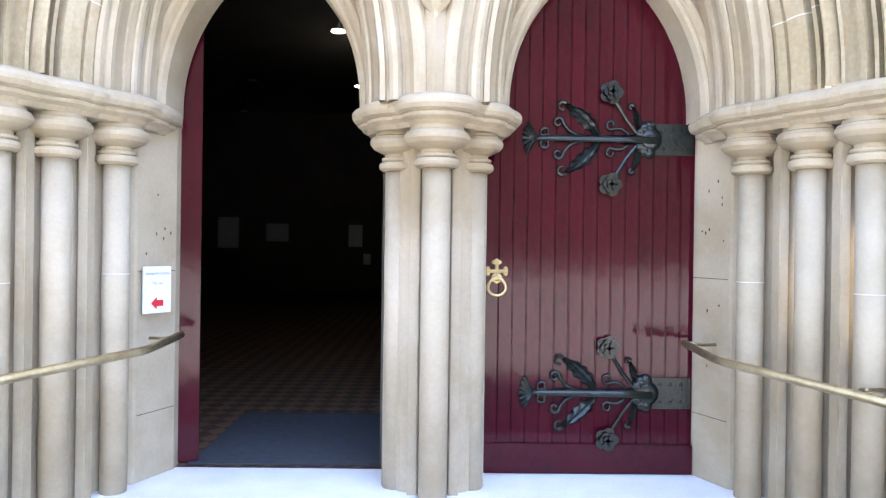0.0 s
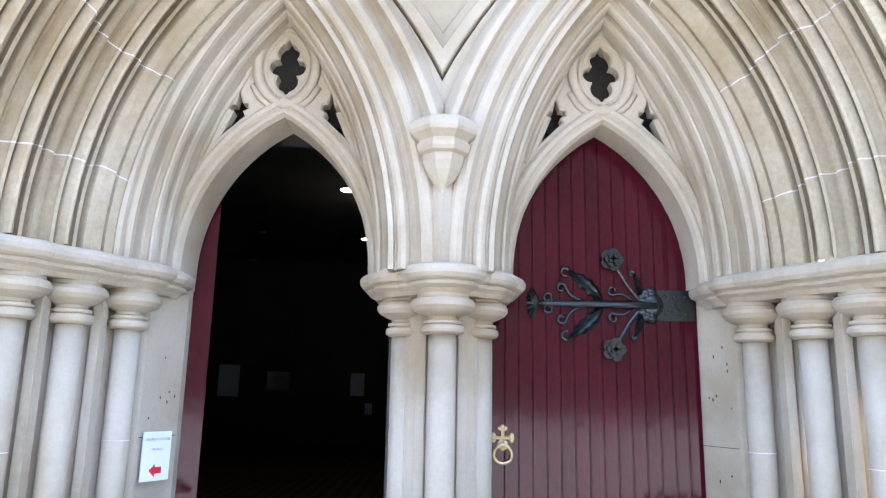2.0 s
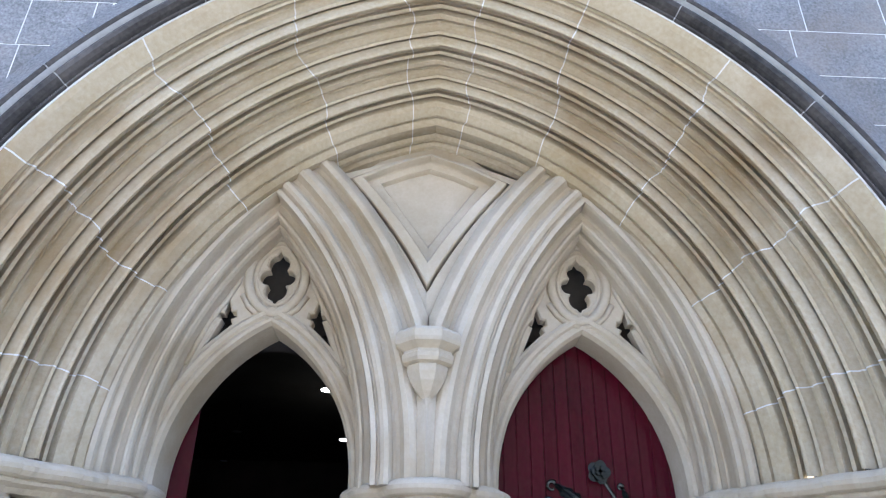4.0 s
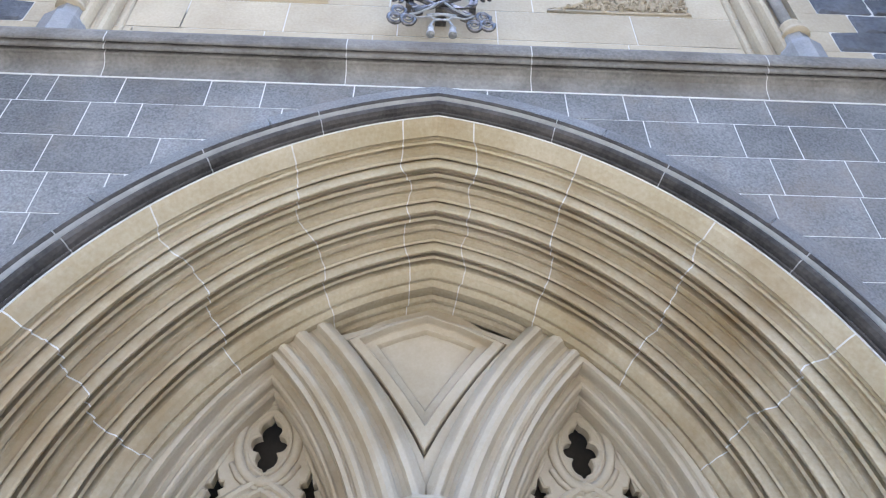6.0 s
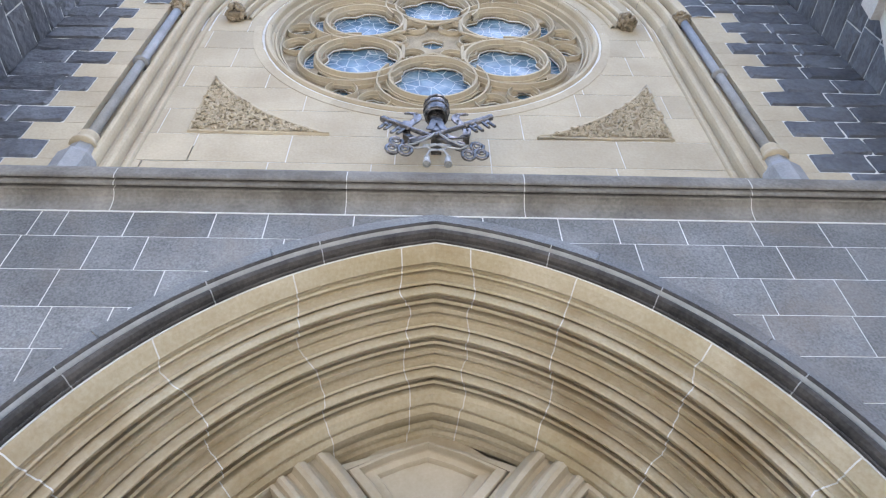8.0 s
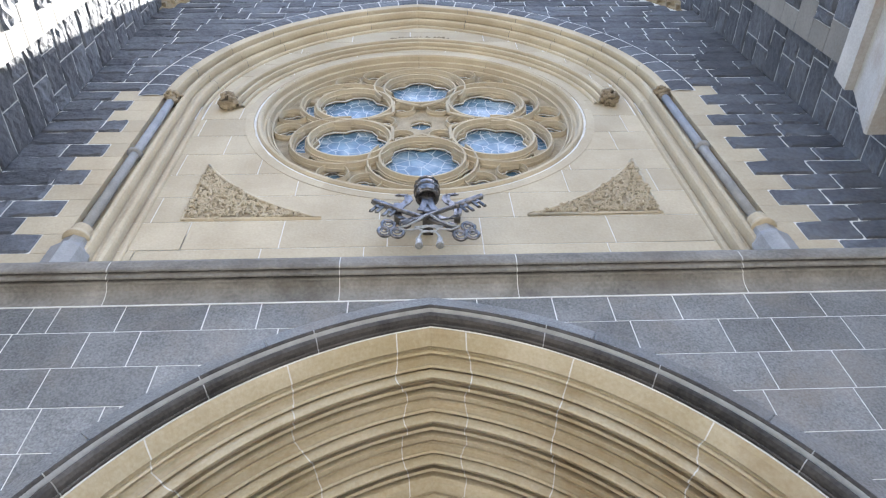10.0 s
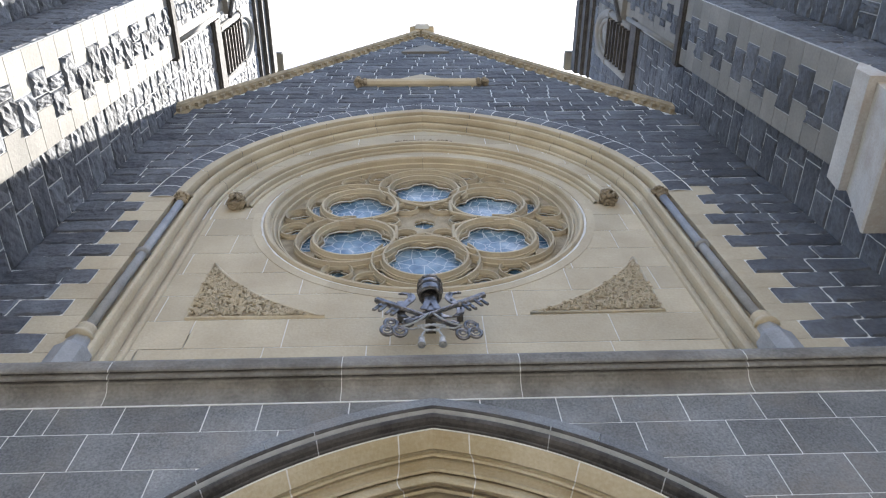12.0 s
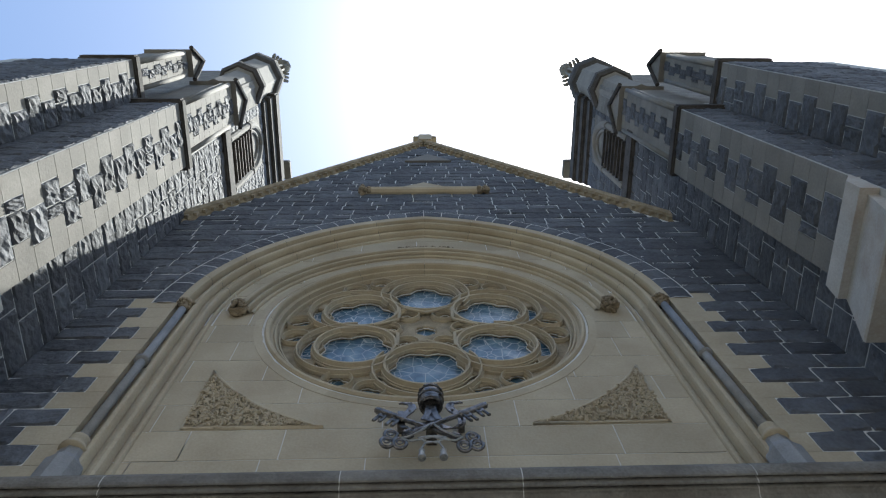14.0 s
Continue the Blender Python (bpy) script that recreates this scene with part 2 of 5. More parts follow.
def pierced_plate(name, outline, holes, y, thick, mat, parent, label="", chamfer=0.012):
    """A flat plate in the xz plane with holes through it; every edge has a small chamfer."""
    loops = [outline] + holes
    co, edges, start = [], [], []
    for loop in loops:
        k0 = len(co)
        start.append((k0, len(loop)))
        co += [Vector(p) for p in loop]
        edges += [(k0 + i, k0 + (i + 1) % len(loop)) for i in range(len(loop))]
    verts, _, faces, orig, _, _ = geometry.delaunay_2d_cdt(co, edges, [], 0, 1e-5)

    def inside(p, loop):
        hit = False
        for (x0, z0), (x1, z1) in zip(loop, loop[1:] + loop[:1]):
            if (z0 > p[1]) != (z1 > p[1]) and p[0] < x0 + (p[1] - z0) / (z1 - z0) * (x1 - x0):
                hit = not hit
        return hit
    bm = bmesh.new()
    fv = [bm.verts.new((v[0], y - thick / 2, v[1])) for v in verts]
    for f in faces:
        mid = sum((Vector(verts[i]) for i in f), Vector((0, 0))) / len(f)
        if inside(mid, outline) and not any(inside(mid, h) for h in holes):
            bm.faces.new([fv[i] for i in f])
    rim = [e for e in bm.edges if len(e.link_faces) == 1]
    geom = bmesh.ops.extrude_edge_only(bm, edges=rim)["geom"]
    for v in geom:
        if isinstance(v, bmesh.types.BMVert):
            v.co.y = y + thick / 2
    if chamfer:
        bmesh.ops.bevel(bm, geom=rim, offset=chamfer, segments=1, affect="EDGES")
    bmesh.ops.delete(bm, geom=[v for v in bm.verts if not v.link_faces], context="VERTS")
    return part(name, bm, mat, parent, label)


# ---- ground and the setting ----
FRONT, UPPER, TYMP, DOOR = 2.93, 3.12, 4.42, 4.70
AC, AR, AZ = 0.60, 3.21, 2.38
part_ground = bmesh.new()
box(part_ground, (-900, -900, -0.9), (900, 900, -0.36))
tagged(part("ground", part_ground, GRASS), "open ground reaching the horizon", "ground", kind="structure")
bm = bmesh.new()
box(bm, (-40, -60, -0.36), (40, 3.2, -0.34))
tagged(part("pavement", bm, PAVING), "grey stone forecourt before the portal", "pavement", kind="structure")
bm = bmesh.new()
box(bm, (-2.5, 2.6, -0.34), (2.5, 3.7, -0.17), 0.008)
tagged(part("step", bm, PAVING), "grey stone step before the portal", "step", kind="structure")
bm = bmesh.new()
box(bm, (-2.2, 3.7, -0.34), (2.2, 4.74, 0.0), 0.008)
tagged(part("threshold_step", bm, WHITEPAINT), "white-painted stone threshold step", "step", kind="structure")
bm = bmesh.new()
box(bm, (-7.8, 4.74, -0.34), (7.8, 22, 0.0))
tagged(part("floor", bm, TILES), "brown and ochre patterned tile floor inside the church", "floor", kind="structure")
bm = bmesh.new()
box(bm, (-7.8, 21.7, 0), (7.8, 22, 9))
tagged(part("wall_far", bm, PLASTER), "far wall of the church interior, dimness put into its brown", "wall", kind="structure")
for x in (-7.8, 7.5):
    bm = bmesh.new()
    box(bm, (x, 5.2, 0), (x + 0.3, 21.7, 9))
    tagged(part("wall_side", bm, PLASTER), "side wall of the church interior, dimness put into its brown", "wall", kind="structure")
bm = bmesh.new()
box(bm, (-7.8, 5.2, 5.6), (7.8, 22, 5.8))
tagged(part("ceiling", bm, PLASTER), "timber ceiling inside the church, dimness put into its dark colour", "ceiling", kind="structure")
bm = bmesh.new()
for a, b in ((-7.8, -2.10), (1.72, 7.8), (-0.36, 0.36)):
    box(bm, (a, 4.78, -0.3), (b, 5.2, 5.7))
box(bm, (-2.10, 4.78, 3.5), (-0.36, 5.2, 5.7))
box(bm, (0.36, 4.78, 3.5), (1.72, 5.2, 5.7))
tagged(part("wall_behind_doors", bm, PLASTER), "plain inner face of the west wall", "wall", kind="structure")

# unseen wall behind the camera, added so the upper door reflects something dark
bm = bmesh.new()
box(bm, (-60, -46, -0.36), (60, -45.5, 25))
tagged(part("wall_opposite", bm, OPPOSITE), "unseen dull wall across the street, added to darken the door's reflections", "wall", kind="structure")

# ---- great portal arch: swept orders cut into voussoirs ----
# (share of the splay, height off it): hollows, rolls and fillets from the front arris to the tympanum
SPLAY = ((0.0, 0.0), (-0.65, 1.05))


def splay_profile(shape, push=0.0):
    (s0, y0), (s1, y1) = SPLAY
    L = math.hypot(s1 - s0, y1 - y0)
    du, dv = ((s1 - s0) / L, (y1 - y0) / L), (-(y1 - y0) / L, (s1 - s0) / L)
    return [(AR + u * L * du[0] + (v - push) * dv[0], FRONT + u * L * du[1] + (v - push) * dv[1]) for u, v in shape]


def roll(u0, u1, h, n=5):
    return [(u0 + (u1 - u0) * k / n, h * math.sin(math.pi * k / n)) for k in range(n + 1)]


def shape_of_orders():
    s = [(0.0, 0.0), (0.03, 0.006), (0.105, 0.006), (0.115, -0.02), (0.13, -0.03), (0.135, -0.006)]
    for a, b, c in ((0.14, 0.25, 0.37), (0.39, 0.50, 0.62), (0.64, 0.74, 0.86)):
        w, v = b - a, c - b
        s += roll(a + w * 0.06, a + w * 0.60, -0.058, 5)
        s += [(a + w * 0.62, 0.022), (a + w * 0.76, 0.026), (a + w * 0.78, -0.025), (a + w * 0.88, -0.03)]
        s += roll(a + w * 0.9, b + v * 0.42, 0.072, 6)
        s += [(b + v * 0.44, -0.03), (b + v * 0.54, -0.03), (b + v * 0.56, 0.018), (b + v * 0.70, 0.018)]
        s += roll(b + v * 0.72, c - 0.004, -0.062, 5)
        s += [(c, 0.012)]
    s += [(0.885, 0.03), (0.935, 0.034), (0.945, 0.0), (0.955, 0.0), (0.96, 0.02), (1.0, 0.022)]
    return s


ORDERS = splay_profile(shape_of_orders()) + [(AR - r, y) for r, y in ((0.665, 4.03), (0.635, 4.05), (0.63, 4.12), (0.655, 4.14), (0.66, 4.17), (0.64, 4.18), (0.64, 4.20), (0.675, 4.215), (0.69, 4.25), (0.68, 4.29), (0.645, 4.30), (0.645, 4.35), (0.68, 4.36), (0.685, 4.42))]
ORDERS_BACK = [(r + 0.0006, y + 0.0005) for r, y in ORDERS]
joint_rnd = random.Random(77)
portal = thing("portal_arch", "deep pointed cream sandstone portal arch with moulded orders", "arch", kind="structure")
for side in (-1, 1):
    cuts = [0.0, 0.13, 0.335, 0.555, 0.77, 0.945, 1.0]
    waves = [[0] * len(ORDERS)]
    for k in range(5):
        w, line = 0.0, []
        for j in range(len(ORDERS)):
            if j % 9 == 0:
                step = joint_rnd.uniform(-0.0016, 0.0016) - w * 0.06
            w += step * (1.0 if j % 9 < 6 else 0.25)
            line.append(w + joint_rnd.uniform(-0.0006, 0.0006))
        waves.append(line)
    waves.append([0] * len(ORDERS))
    for k in range(len(cuts) - 1):
        bm = bmesh.new()
        sweep_half(bm, ORDERS, 0, AC, AZ, side, cuts[k] + (0.0011 if k else 0), cuts[k + 1] - (0.0011 if k < 5 else 0), n=14, waver=(waves[k], waves[k + 1]))
        part("voussoir", bm, ARCHSTONE, portal)
    for f, wave in zip(cuts[1:-1], waves[1:]):
        bm = bmesh.new()
        sweep_half(bm, ORDERS_BACK, 0, AC, AZ, side, f - 0.0016, f + 0.0016, n=1, waver=(wave, wave))
        part("arch_mortar", bm, MORTAR, portal)
# hood mould over the arch; the shade under its lip is in its dark colour
hood_shape = [(0.010, 0.0), (0.010, -0.022), (0.018, -0.028), (0.024, 0.004), (0.036, 0.006), (0.042, -0.040), (0.056, -0.064), (0.078, -0.072), (0.098, -0.062), (0.108, -0.030), (0.112, 0.014), (0.130, 0.016), (0.138, -0.030), (0.152, -0.060), (0.168, -0.068), (0.180, -0.062)]
rim_shape = [(0.178, -0.064), (0.225, -0.046), (0.300, -0.022), (0.318, -0.012), (0.320, 0.0)]
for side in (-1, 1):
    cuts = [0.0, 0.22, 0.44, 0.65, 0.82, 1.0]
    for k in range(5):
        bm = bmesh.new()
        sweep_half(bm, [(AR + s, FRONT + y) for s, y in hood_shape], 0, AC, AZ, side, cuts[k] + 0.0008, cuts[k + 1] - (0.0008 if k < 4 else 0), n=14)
        part("hood_stone", bm, DARKSTONE_SHADE, portal, "weathered hood moulding, shade under its lip put into the dark colour")
    bm = bmesh.new()
    sweep_half(bm, [(AR + 0.09 + (s - 0.09) * 0.95, FRONT + y * 0.95 + 0.002) for s, y in hood_shape], 0, AC, AZ, side, n=70)
    part("hood_bed", bm, DARKMORTAR, portal)
    for k in range(4):
        bm = bmesh.new()
        sweep_half(bm, [(AR + r, FRONT + y) for r, y in rim_shape], 0, AC, AZ, side, k / 4 + 0.0006, (k + 1) / 4 - (0.0006 if k < 3 else 0), n=16)
        part("rim_stone", bm, BLUESTONE, portal, "smooth grey bluestone rim outside the hood moulding")
    bm = bmesh.new()
    sweep_half(bm, [(AR + 0.05, FRONT + 0.02), (AR - 0.0006, FRONT + 0.006), (AR - 0.0006, FRONT - 0.004), (AR + 0.013, FRONT - 0.004)], 0, AC, AZ, side, n=70)
    part("hood_joint", bm, MORTAR, portal)


# ---- jambs: splayed walls, shafts, fillets and capitals ----
CAPITAL = [(0.078, 1.965), (0.104, 1.968), (0.120, 1.98), (0.124, 1.998), (0.118, 2.016), (0.098, 2.022), (0.108, 2.032), (0.108, 2.046), (0.086, 2.052),
           (0.088, 2.072), (0.118, 2.085), (0.160, 2.108), (0.180, 2.135), (0.182, 2.158), (0.168, 2.182), (0.150, 2.190), (0.146, 2.215),
           (0.168, 2.243), (0.205, 2.262), (0.212, 2.278), (0.206, 2.288), (0.238, 2.300), (0.254, 2.325), (0.256, 2.350), (0.242, 2.374), (0.214, 2.392), (0.02, 2.400)]
CAPITAL = [(r, h if h < 2.05 else 2.05 + (h - 2.05) * 0.935) for r, h in CAPITAL]
SHAFTS = [(1.925, 4.26), (2.115, 3.94), (2.29, 3.66), (2.47, 3.37)]
for side, nm in ((-1, "jamb_wall"), (1, "jamb_wall")):
    jamb = thing(nm, "splayed cream sandstone jamb with clustered shafts and moulded capitals", "jamb", kind="structure")
    bm = bmesh.new()
    back = [(1.73, 4.82), (1.725, 4.70), (1.855, 4.40), (1.87, 4.385)]
    for k, (x, y) in enumerate(SHAFTS):
        back += [(x + 0.045, y + 0.075), (x + 0.115, y - 0.03)] if k < 3 else [(x + 0.08, y + 0.08), (x + 0.15, y - 0.10)]
        if k < 3:
            nx, ny = SHAFTS[k + 1]
            mx, my = (x + nx) / 2 + 0.02, (y + ny) / 2 + 0.02
            back += [(mx + 0.02, my + 0.0)]
    back += [(2.60, 3.10), (2.62, FRONT)]
    grid(bm, [[(side * x, y, z) for z in (-0.3, 2.36)] for x, y in back])
    part("splay", bm, SANDSTONE, jamb)
    for k, (x, y) in enumerate(SHAFTS):
        bm = bmesh.new()
        lathe(bm, [(0.078, -0.3), (0.078, 1.99)], (side * x, y, 0))
        part("shaft", bm, SANDSTONE, jamb, smooth=True)
        for zj in (1.31 - 0.015 * k,) if k != 1 else ():
            bm = bmesh.new()
            lathe(bm, [(0.0784, zj), (0.0788, zj + 0.001), (0.0788, zj + 0.005), (0.0784, zj + 0.006)], (side * x, y, 0))
            part("bed_joint", bm, MORTAR, jamb)
        bm = bmesh.new()
        lathe(bm, CAPITAL, (side * x, y, 0), 32)
        part("capital", bm, SANDSTONE, jamb)
        if k < 3:
            nx, ny = SHAFTS[k + 1]
            bm = bmesh.new()
            fx, fy = side * ((x + nx) / 2 + 0.012), (y + ny) / 2 - 0.002
            box(bm, (fx - 0.028, fy - 0.034, -0.3), (fx + 0.028, fy + 0.055, 2.13), 0.005)
            part("square_fillet", bm, SANDSTONE, jamb)
            for f, q in ((0.25, 0.985), (0.5, 0.96), (0.75, 0.985)):
                bm = bmesh.new()
                lathe(bm, [(r * q, h) for r, h in CAPITAL[16:]], (side * (x + (nx - x) * f), y + (ny - y) * f, -0.001 - 0.001 * round(f * 4)), 28)
                part("abacus_link", bm, SANDSTONE, jamb)
    # chipped spots and a bed joint on the plain reveal
    chips = random.Random(50 + side)
    for k in range(11 if side > 0 else 7):
        f, z = chips.uniform(0.1, 0.85), chips.choice((chips.uniform(1.3, 1.95), chips.uniform(0.5, 1.9)))
        p = Vector((side * (1.725 + 0.13 * f), 4.70 - 0.30 * f, z))
        bm = bmesh.new()
        bmesh.ops.create_icosphere(bm, subdivisions=1, radius=1.0, matrix=Matrix.LocRotScale(p, None, (0.004, 0.004 + 0.006 * chips.random(), 0.005 + 0.009 * chips.random())))
        part("chip", bm, DARKSTONE_SHADE, jamb, "small dark chip in the stone")
    for zj in (0.42, 1.32):
        bm = bmesh.new()
        tube(bm, [(side * 1.727, 4.695, zj), (side * 1.852, 4.407, zj)], 0.0022, 5)
        part("bed_joint", bm, DARKSTONE_SHADE, jamb)
    bm = bmesh.new()
    for yy, q in ((4.43, 1.0), (4.56, 0.98)):
        lathe(bm, [(r * q, h - 0.004 - 0.002 * q) for r, h in CAPITAL[16:]], (side * 1.905, yy, 0), 28)
    box(bm, (min(side * 1.722, side * 1.95), 4.45, 2.27), (max(side * 1.722, side * 1.95), 4.80, 2.39), 0.01)
    part("impost", bm, SANDSTONE, jamb)
pier = thing("portal_pier", "cream sandstone central pier of clustered shafts between two doors", "pillar", kind="structure")
bm = bmesh.new()
grid(bm, [[(x, y, z) for z in (-0.3, 2.36)] for x, y in [(-0.32, 4.78), (-0.32, 4.42), (-0.20, 4.30), (-0.09, 4.26), (0.09, 4.26), (0.20, 4.30), (0.32, 4.42), (0.32, 4.78)]])
part("core", bm, SANDSTONE, pier)
for x, y, r in ((-0.235, 4.40, 0.078), (0, 4.16, 0.085), (0.235, 4.40, 0.078)):
    bm = bmesh.new()
    lathe(bm, [(r, -0.3), (r, 1.99)], (x, y, 0))
    part("shaft", bm, SANDSTONE, pier, smooth=True)
    bm = bmesh.new()
    lathe(bm, [(q * r / 0.078, h) for q, h in CAPITAL], (x, y, 0), 32)
    part("capital", bm, SANDSTONE, pier)
bm = bmesh.new()
for xx in (-0.285, 0.285):
    for yy, q in ((4.47, 1.0), (4.62, 0.98)):
        lathe(bm, [(r * q, h - 0.004 - 0.002 * q) for r, h in CAPITAL[16:]], (xx, yy, 0), 28)
box(bm, (-0.36, 4.45, 2.28), (0.36, 4.80, 2.388), 0.01)
part("impost", bm, SANDSTONE, pier)
for x in (-0.125, 0.125):
    bm = bmesh.new()
    lathe(bm, [(q * 0.95, h) for q, h in CAPITAL[16:]], (x, 4.26, -0.003), 28)
    lathe(bm, [(q * 0.96, h) for q, h in CAPITAL[16:]], (x * 1.85, 4.32, -0.006), 28)
    part("abacus_link", bm, SANDSTONE, pier)
    bm = bmesh.new()
    box(bm, (x - 0.030, 4.232, -0.3), (x + 0.030, 4.32, 2.13), 0.005)
    part("square_fillet", bm, SANDSTONE, pier)

# ---- tympanum: two sub-arches with tracery, kite panel and corbel ----
SX, OC, OR_, SZ = 1.078, 0.600, 1.206, 2.39
FC = 1.93
tymp = thing("tympanum", "cream sandstone tympanum with two traceried sub-arches", "tympanum", kind="structure")
for sx in (-SX, SX):
    band = [(FC + h, y) for h, y in ((1.305, 4.42), (1.302, 4.30), (1.30, 4.062), (1.29, 4.05), (1.24, 3.995), (1.225, 3.985), (1.185, 3.985), (1.175, 4.0), (1.165, 4.04), (1.135, 4.065), (1.10, 4.045), (1.085, 4.0),
                                     (1.06, 3.975), (1.02, 3.962), (0.985, 3.975), (0.97, 4.005), (0.955, 4.035), (0.93, 4.05), (0.91, 4.045), (0.90, 4.02), (0.88, 3.995), (0.85, 3.99), (0.825, 4.005),
                                     (0.815, 4.035), (0.80, 4.04), (0.795, 4.02), (0.765, 4.02), (0.76, 4.05), (0.765, 4.16), (0.757, 4.175), (0.72, 4.165), (0.705, 4.15), (0.69, 4.152), (0.68, 4.17), (0.675, 4.20), (0.683, 4.24), (0.68, 4.27), (0.665, 4.275), (0.655, 4.30), (0.655, 4.36), (0.65, 4.40), (0.65, 4.44))]
    band = [(FC + 0.80 + (r - FC - 0.80) * 0.87, y) if r > FC + 0.80 else (r, y) for r, y in band]
    for side in (-1, 1):
        bm = bmesh.new()
        sweep_half(bm, band, sx, FC, SZ, side, n=20, clamp=0.0, base=2.335)
        part("moulding", bm, SANDSTONE, tymp)
        bm = bmesh.new()
        inner = [(OR_ + h, y) for h, y in ((0.13, 4.43), (0.12, 4.39), (0.10, 4.375), (0.075, 4.38), (0.06, 4.40), (0.04, 4.39), (0.02, 4.395), (0.0, 4.43), (-0.004, 4.60), (0.0, 4.74))]
        sweep_half(bm, inner, sx, OC, SZ, side, n=18, base=2.335)
        part("arch_moulding", bm, SANDSTONE, tymp)
    # tracery plate
    half = lambda r, c, s, n=22: arc_points(sx, c, SZ, r, s, 0, apex_angle(r, c), n)
    rr, rc = FC + 0.72, FC
    hole = half(OR_ + 0.02, OC, -1) + half(OR_ + 0.02, OC, 1)[::-1][1:]
    outer = half(rr, rc, -1) + half(rr, rc, 1)[::-1][1:]
    shape = outer + [(x, z) for x, z in hole[::-1]]
    quat = []
    lobes = ((0, 0.105, 0.075), (0, -0.105, 0.075), (0.068, 0, 0.056), (-0.068, 0, 0.056))
    for j in range(56):
        t = 2 * math.pi * j / 56
        dx, dz = math.cos(t), math.sin(t)
        reach = 0.03
        for cx, cz, lr in lobes:
            along = cx * dx + cz * dz
            off2 = cx * cx + cz * cz - along * along
            if off2 < lr * lr:
                reach = max(reach, along + math.sqrt(lr * lr - off2))
        if j in (14, 42):
            reach += 0.028
        quat.append((sx + reach * dx, 3.795 + reach * dz))
    dag = []
    for s in (-1, 1):
        pts = [(0.42, 3.22), (0.345, 3.40), (0.375, 3.415), (0.37, 3.445), (0.335, 3.445), (0.315, 3.54), (0.29, 3.46), (0.255, 3.455), (0.25, 3.42), (0.285, 3.40), (0.27, 3.365)]
        dag.append([(sx + s * x, z + 0.07) for x, z in pts])
    pierced_plate("tracery", shape, [quat] + dag, 4.46, 0.10, SANDSTONE, tymp, "pierced quatrefoil tracery")
    # pointed oval moulding about the quatrefoil
    bm = bmesh.new()
    loop = [(0.20 * math.sin(t) * (1 - 0.10 * abs(math.cos(t)) ** 3), 3.80 + 0.285 * math.cos(t) * (1 + 0.10 * max(0, math.cos(t)) ** 8)) for t in [2 * math.pi * j / 36 for j in range(36)]]
    tube(bm, [(sx + x, 4.405, z) for x, z in loop + loop[:2]], 0.034, 8)
    part("oval_moulding", bm, SANDSTONE, tymp, smooth=True)
    bm = bmesh.new()
    tube(bm, [(sx + x * 0.74, 4.415, 3.80 + (z - 3.80) * 0.78) for x, z in loop + loop[:2]], 0.016, 6)
    part("oval_moulding", bm, SANDSTONE, tymp, smooth=True)
    for s in (-1, 1):
        bm = bmesh.new()
        tube(bm, [(sx + s * x, 4.405, z) for x, z in ((0.02, 3.475), (0.10, 3.50), (0.17, 3.56), (0.225, 3.65), (0.30, 3.60), (0.36, 3.62))][:4], 0.022, 6)
        tube(bm, [(sx + s * x, 4.405, z) for x, z in ((0.215, 3.90), (0.27, 3.72), (0.32, 3.62), (0.42, 3.44), (0.53, 3.14))], 0.018, 6)
        part("cusp_moulding", bm, SANDSTONE, tymp, smooth=True)
def kite(hw, zs, zt, zb, bow, y):
    """A kite outline with slightly hollow lower sides: half width, height of the corners, of the top and of the tip."""
    line = [(0.0, zt), (hw * 0.5, zt - (zt - zs) * 0.42), (hw, zs)]
    line += [(hw * (1 - f) - bow * 4 * f * (1 - f), zs + (zb - zs) * f) for f in (0.17, 0.33, 0.5, 0.67, 0.83)] + [(0.0, zb)]
    return [(x, y, z) for x, z in line + [(-x, z) for x, z in line[::-1][1:-1]]]


KITE = ((0.66, 4.47, 4.672, 3.340, 0.050, 4.10), (0.578, 4.433, 4.675, 3.560, 0.043, 4.085), (0.574, 4.432, 4.672, 3.570, 0.042, 4.15), (0.562, 4.430, 4.668, 3.600, 0.040, 4.15), (0.557, 4.427, 4.665, 3.612, 0.038, 4.07), (0.545, 4.425, 4.655, 3.630, 0.036, 4.06),
        (0.478, 4.437, 4.648, 3.775, 0.024, 4.06), (0.468, 4.438, 4.644, 3.790, 0.022, 4.075), (0.460, 4.440, 4.640, 3.800, 0.020, 4.13), (0.446, 4.440, 4.632, 3.818, 0.018, 4.14),
        (0.358, 4.440, 4.586, 3.925, 0.004, 4.145), (0.344, 4.440, 4.578, 3.942, 0.0, 4.16), (0.334, 4.440, 4.572, 3.955, 0.0, 4.195))
KX = -0.016
bm = bmesh.new()
grid(bm, [[(KX + x, y, z) for x, y, z in kite(*k)] for k in KITE], closed_v=True)
part("kite_frame", bm, SANDSTONE, tymp)
bm = bmesh.new()
bm.faces.new([bm.verts.new((KX + x, y, z)) for x, y, z in kite(0.345, 4.444, 4.582, 3.945, 0.0, 4.193)])
part("kite_panel", bm, SANDSTONE, tymp, "plain kite-shaped blank panel")
bm = bmesh.new()
grid(bm, [[(KX + x, y, z) for x, y, z in kite(0.68, 4.47, 4.90, 3.30, 0.04, yy)] for yy in (4.24, 4.30)], closed_v=True, caps=True)
part("kite_ground", bm, SANDSTONE, tymp)
bm = bmesh.new()
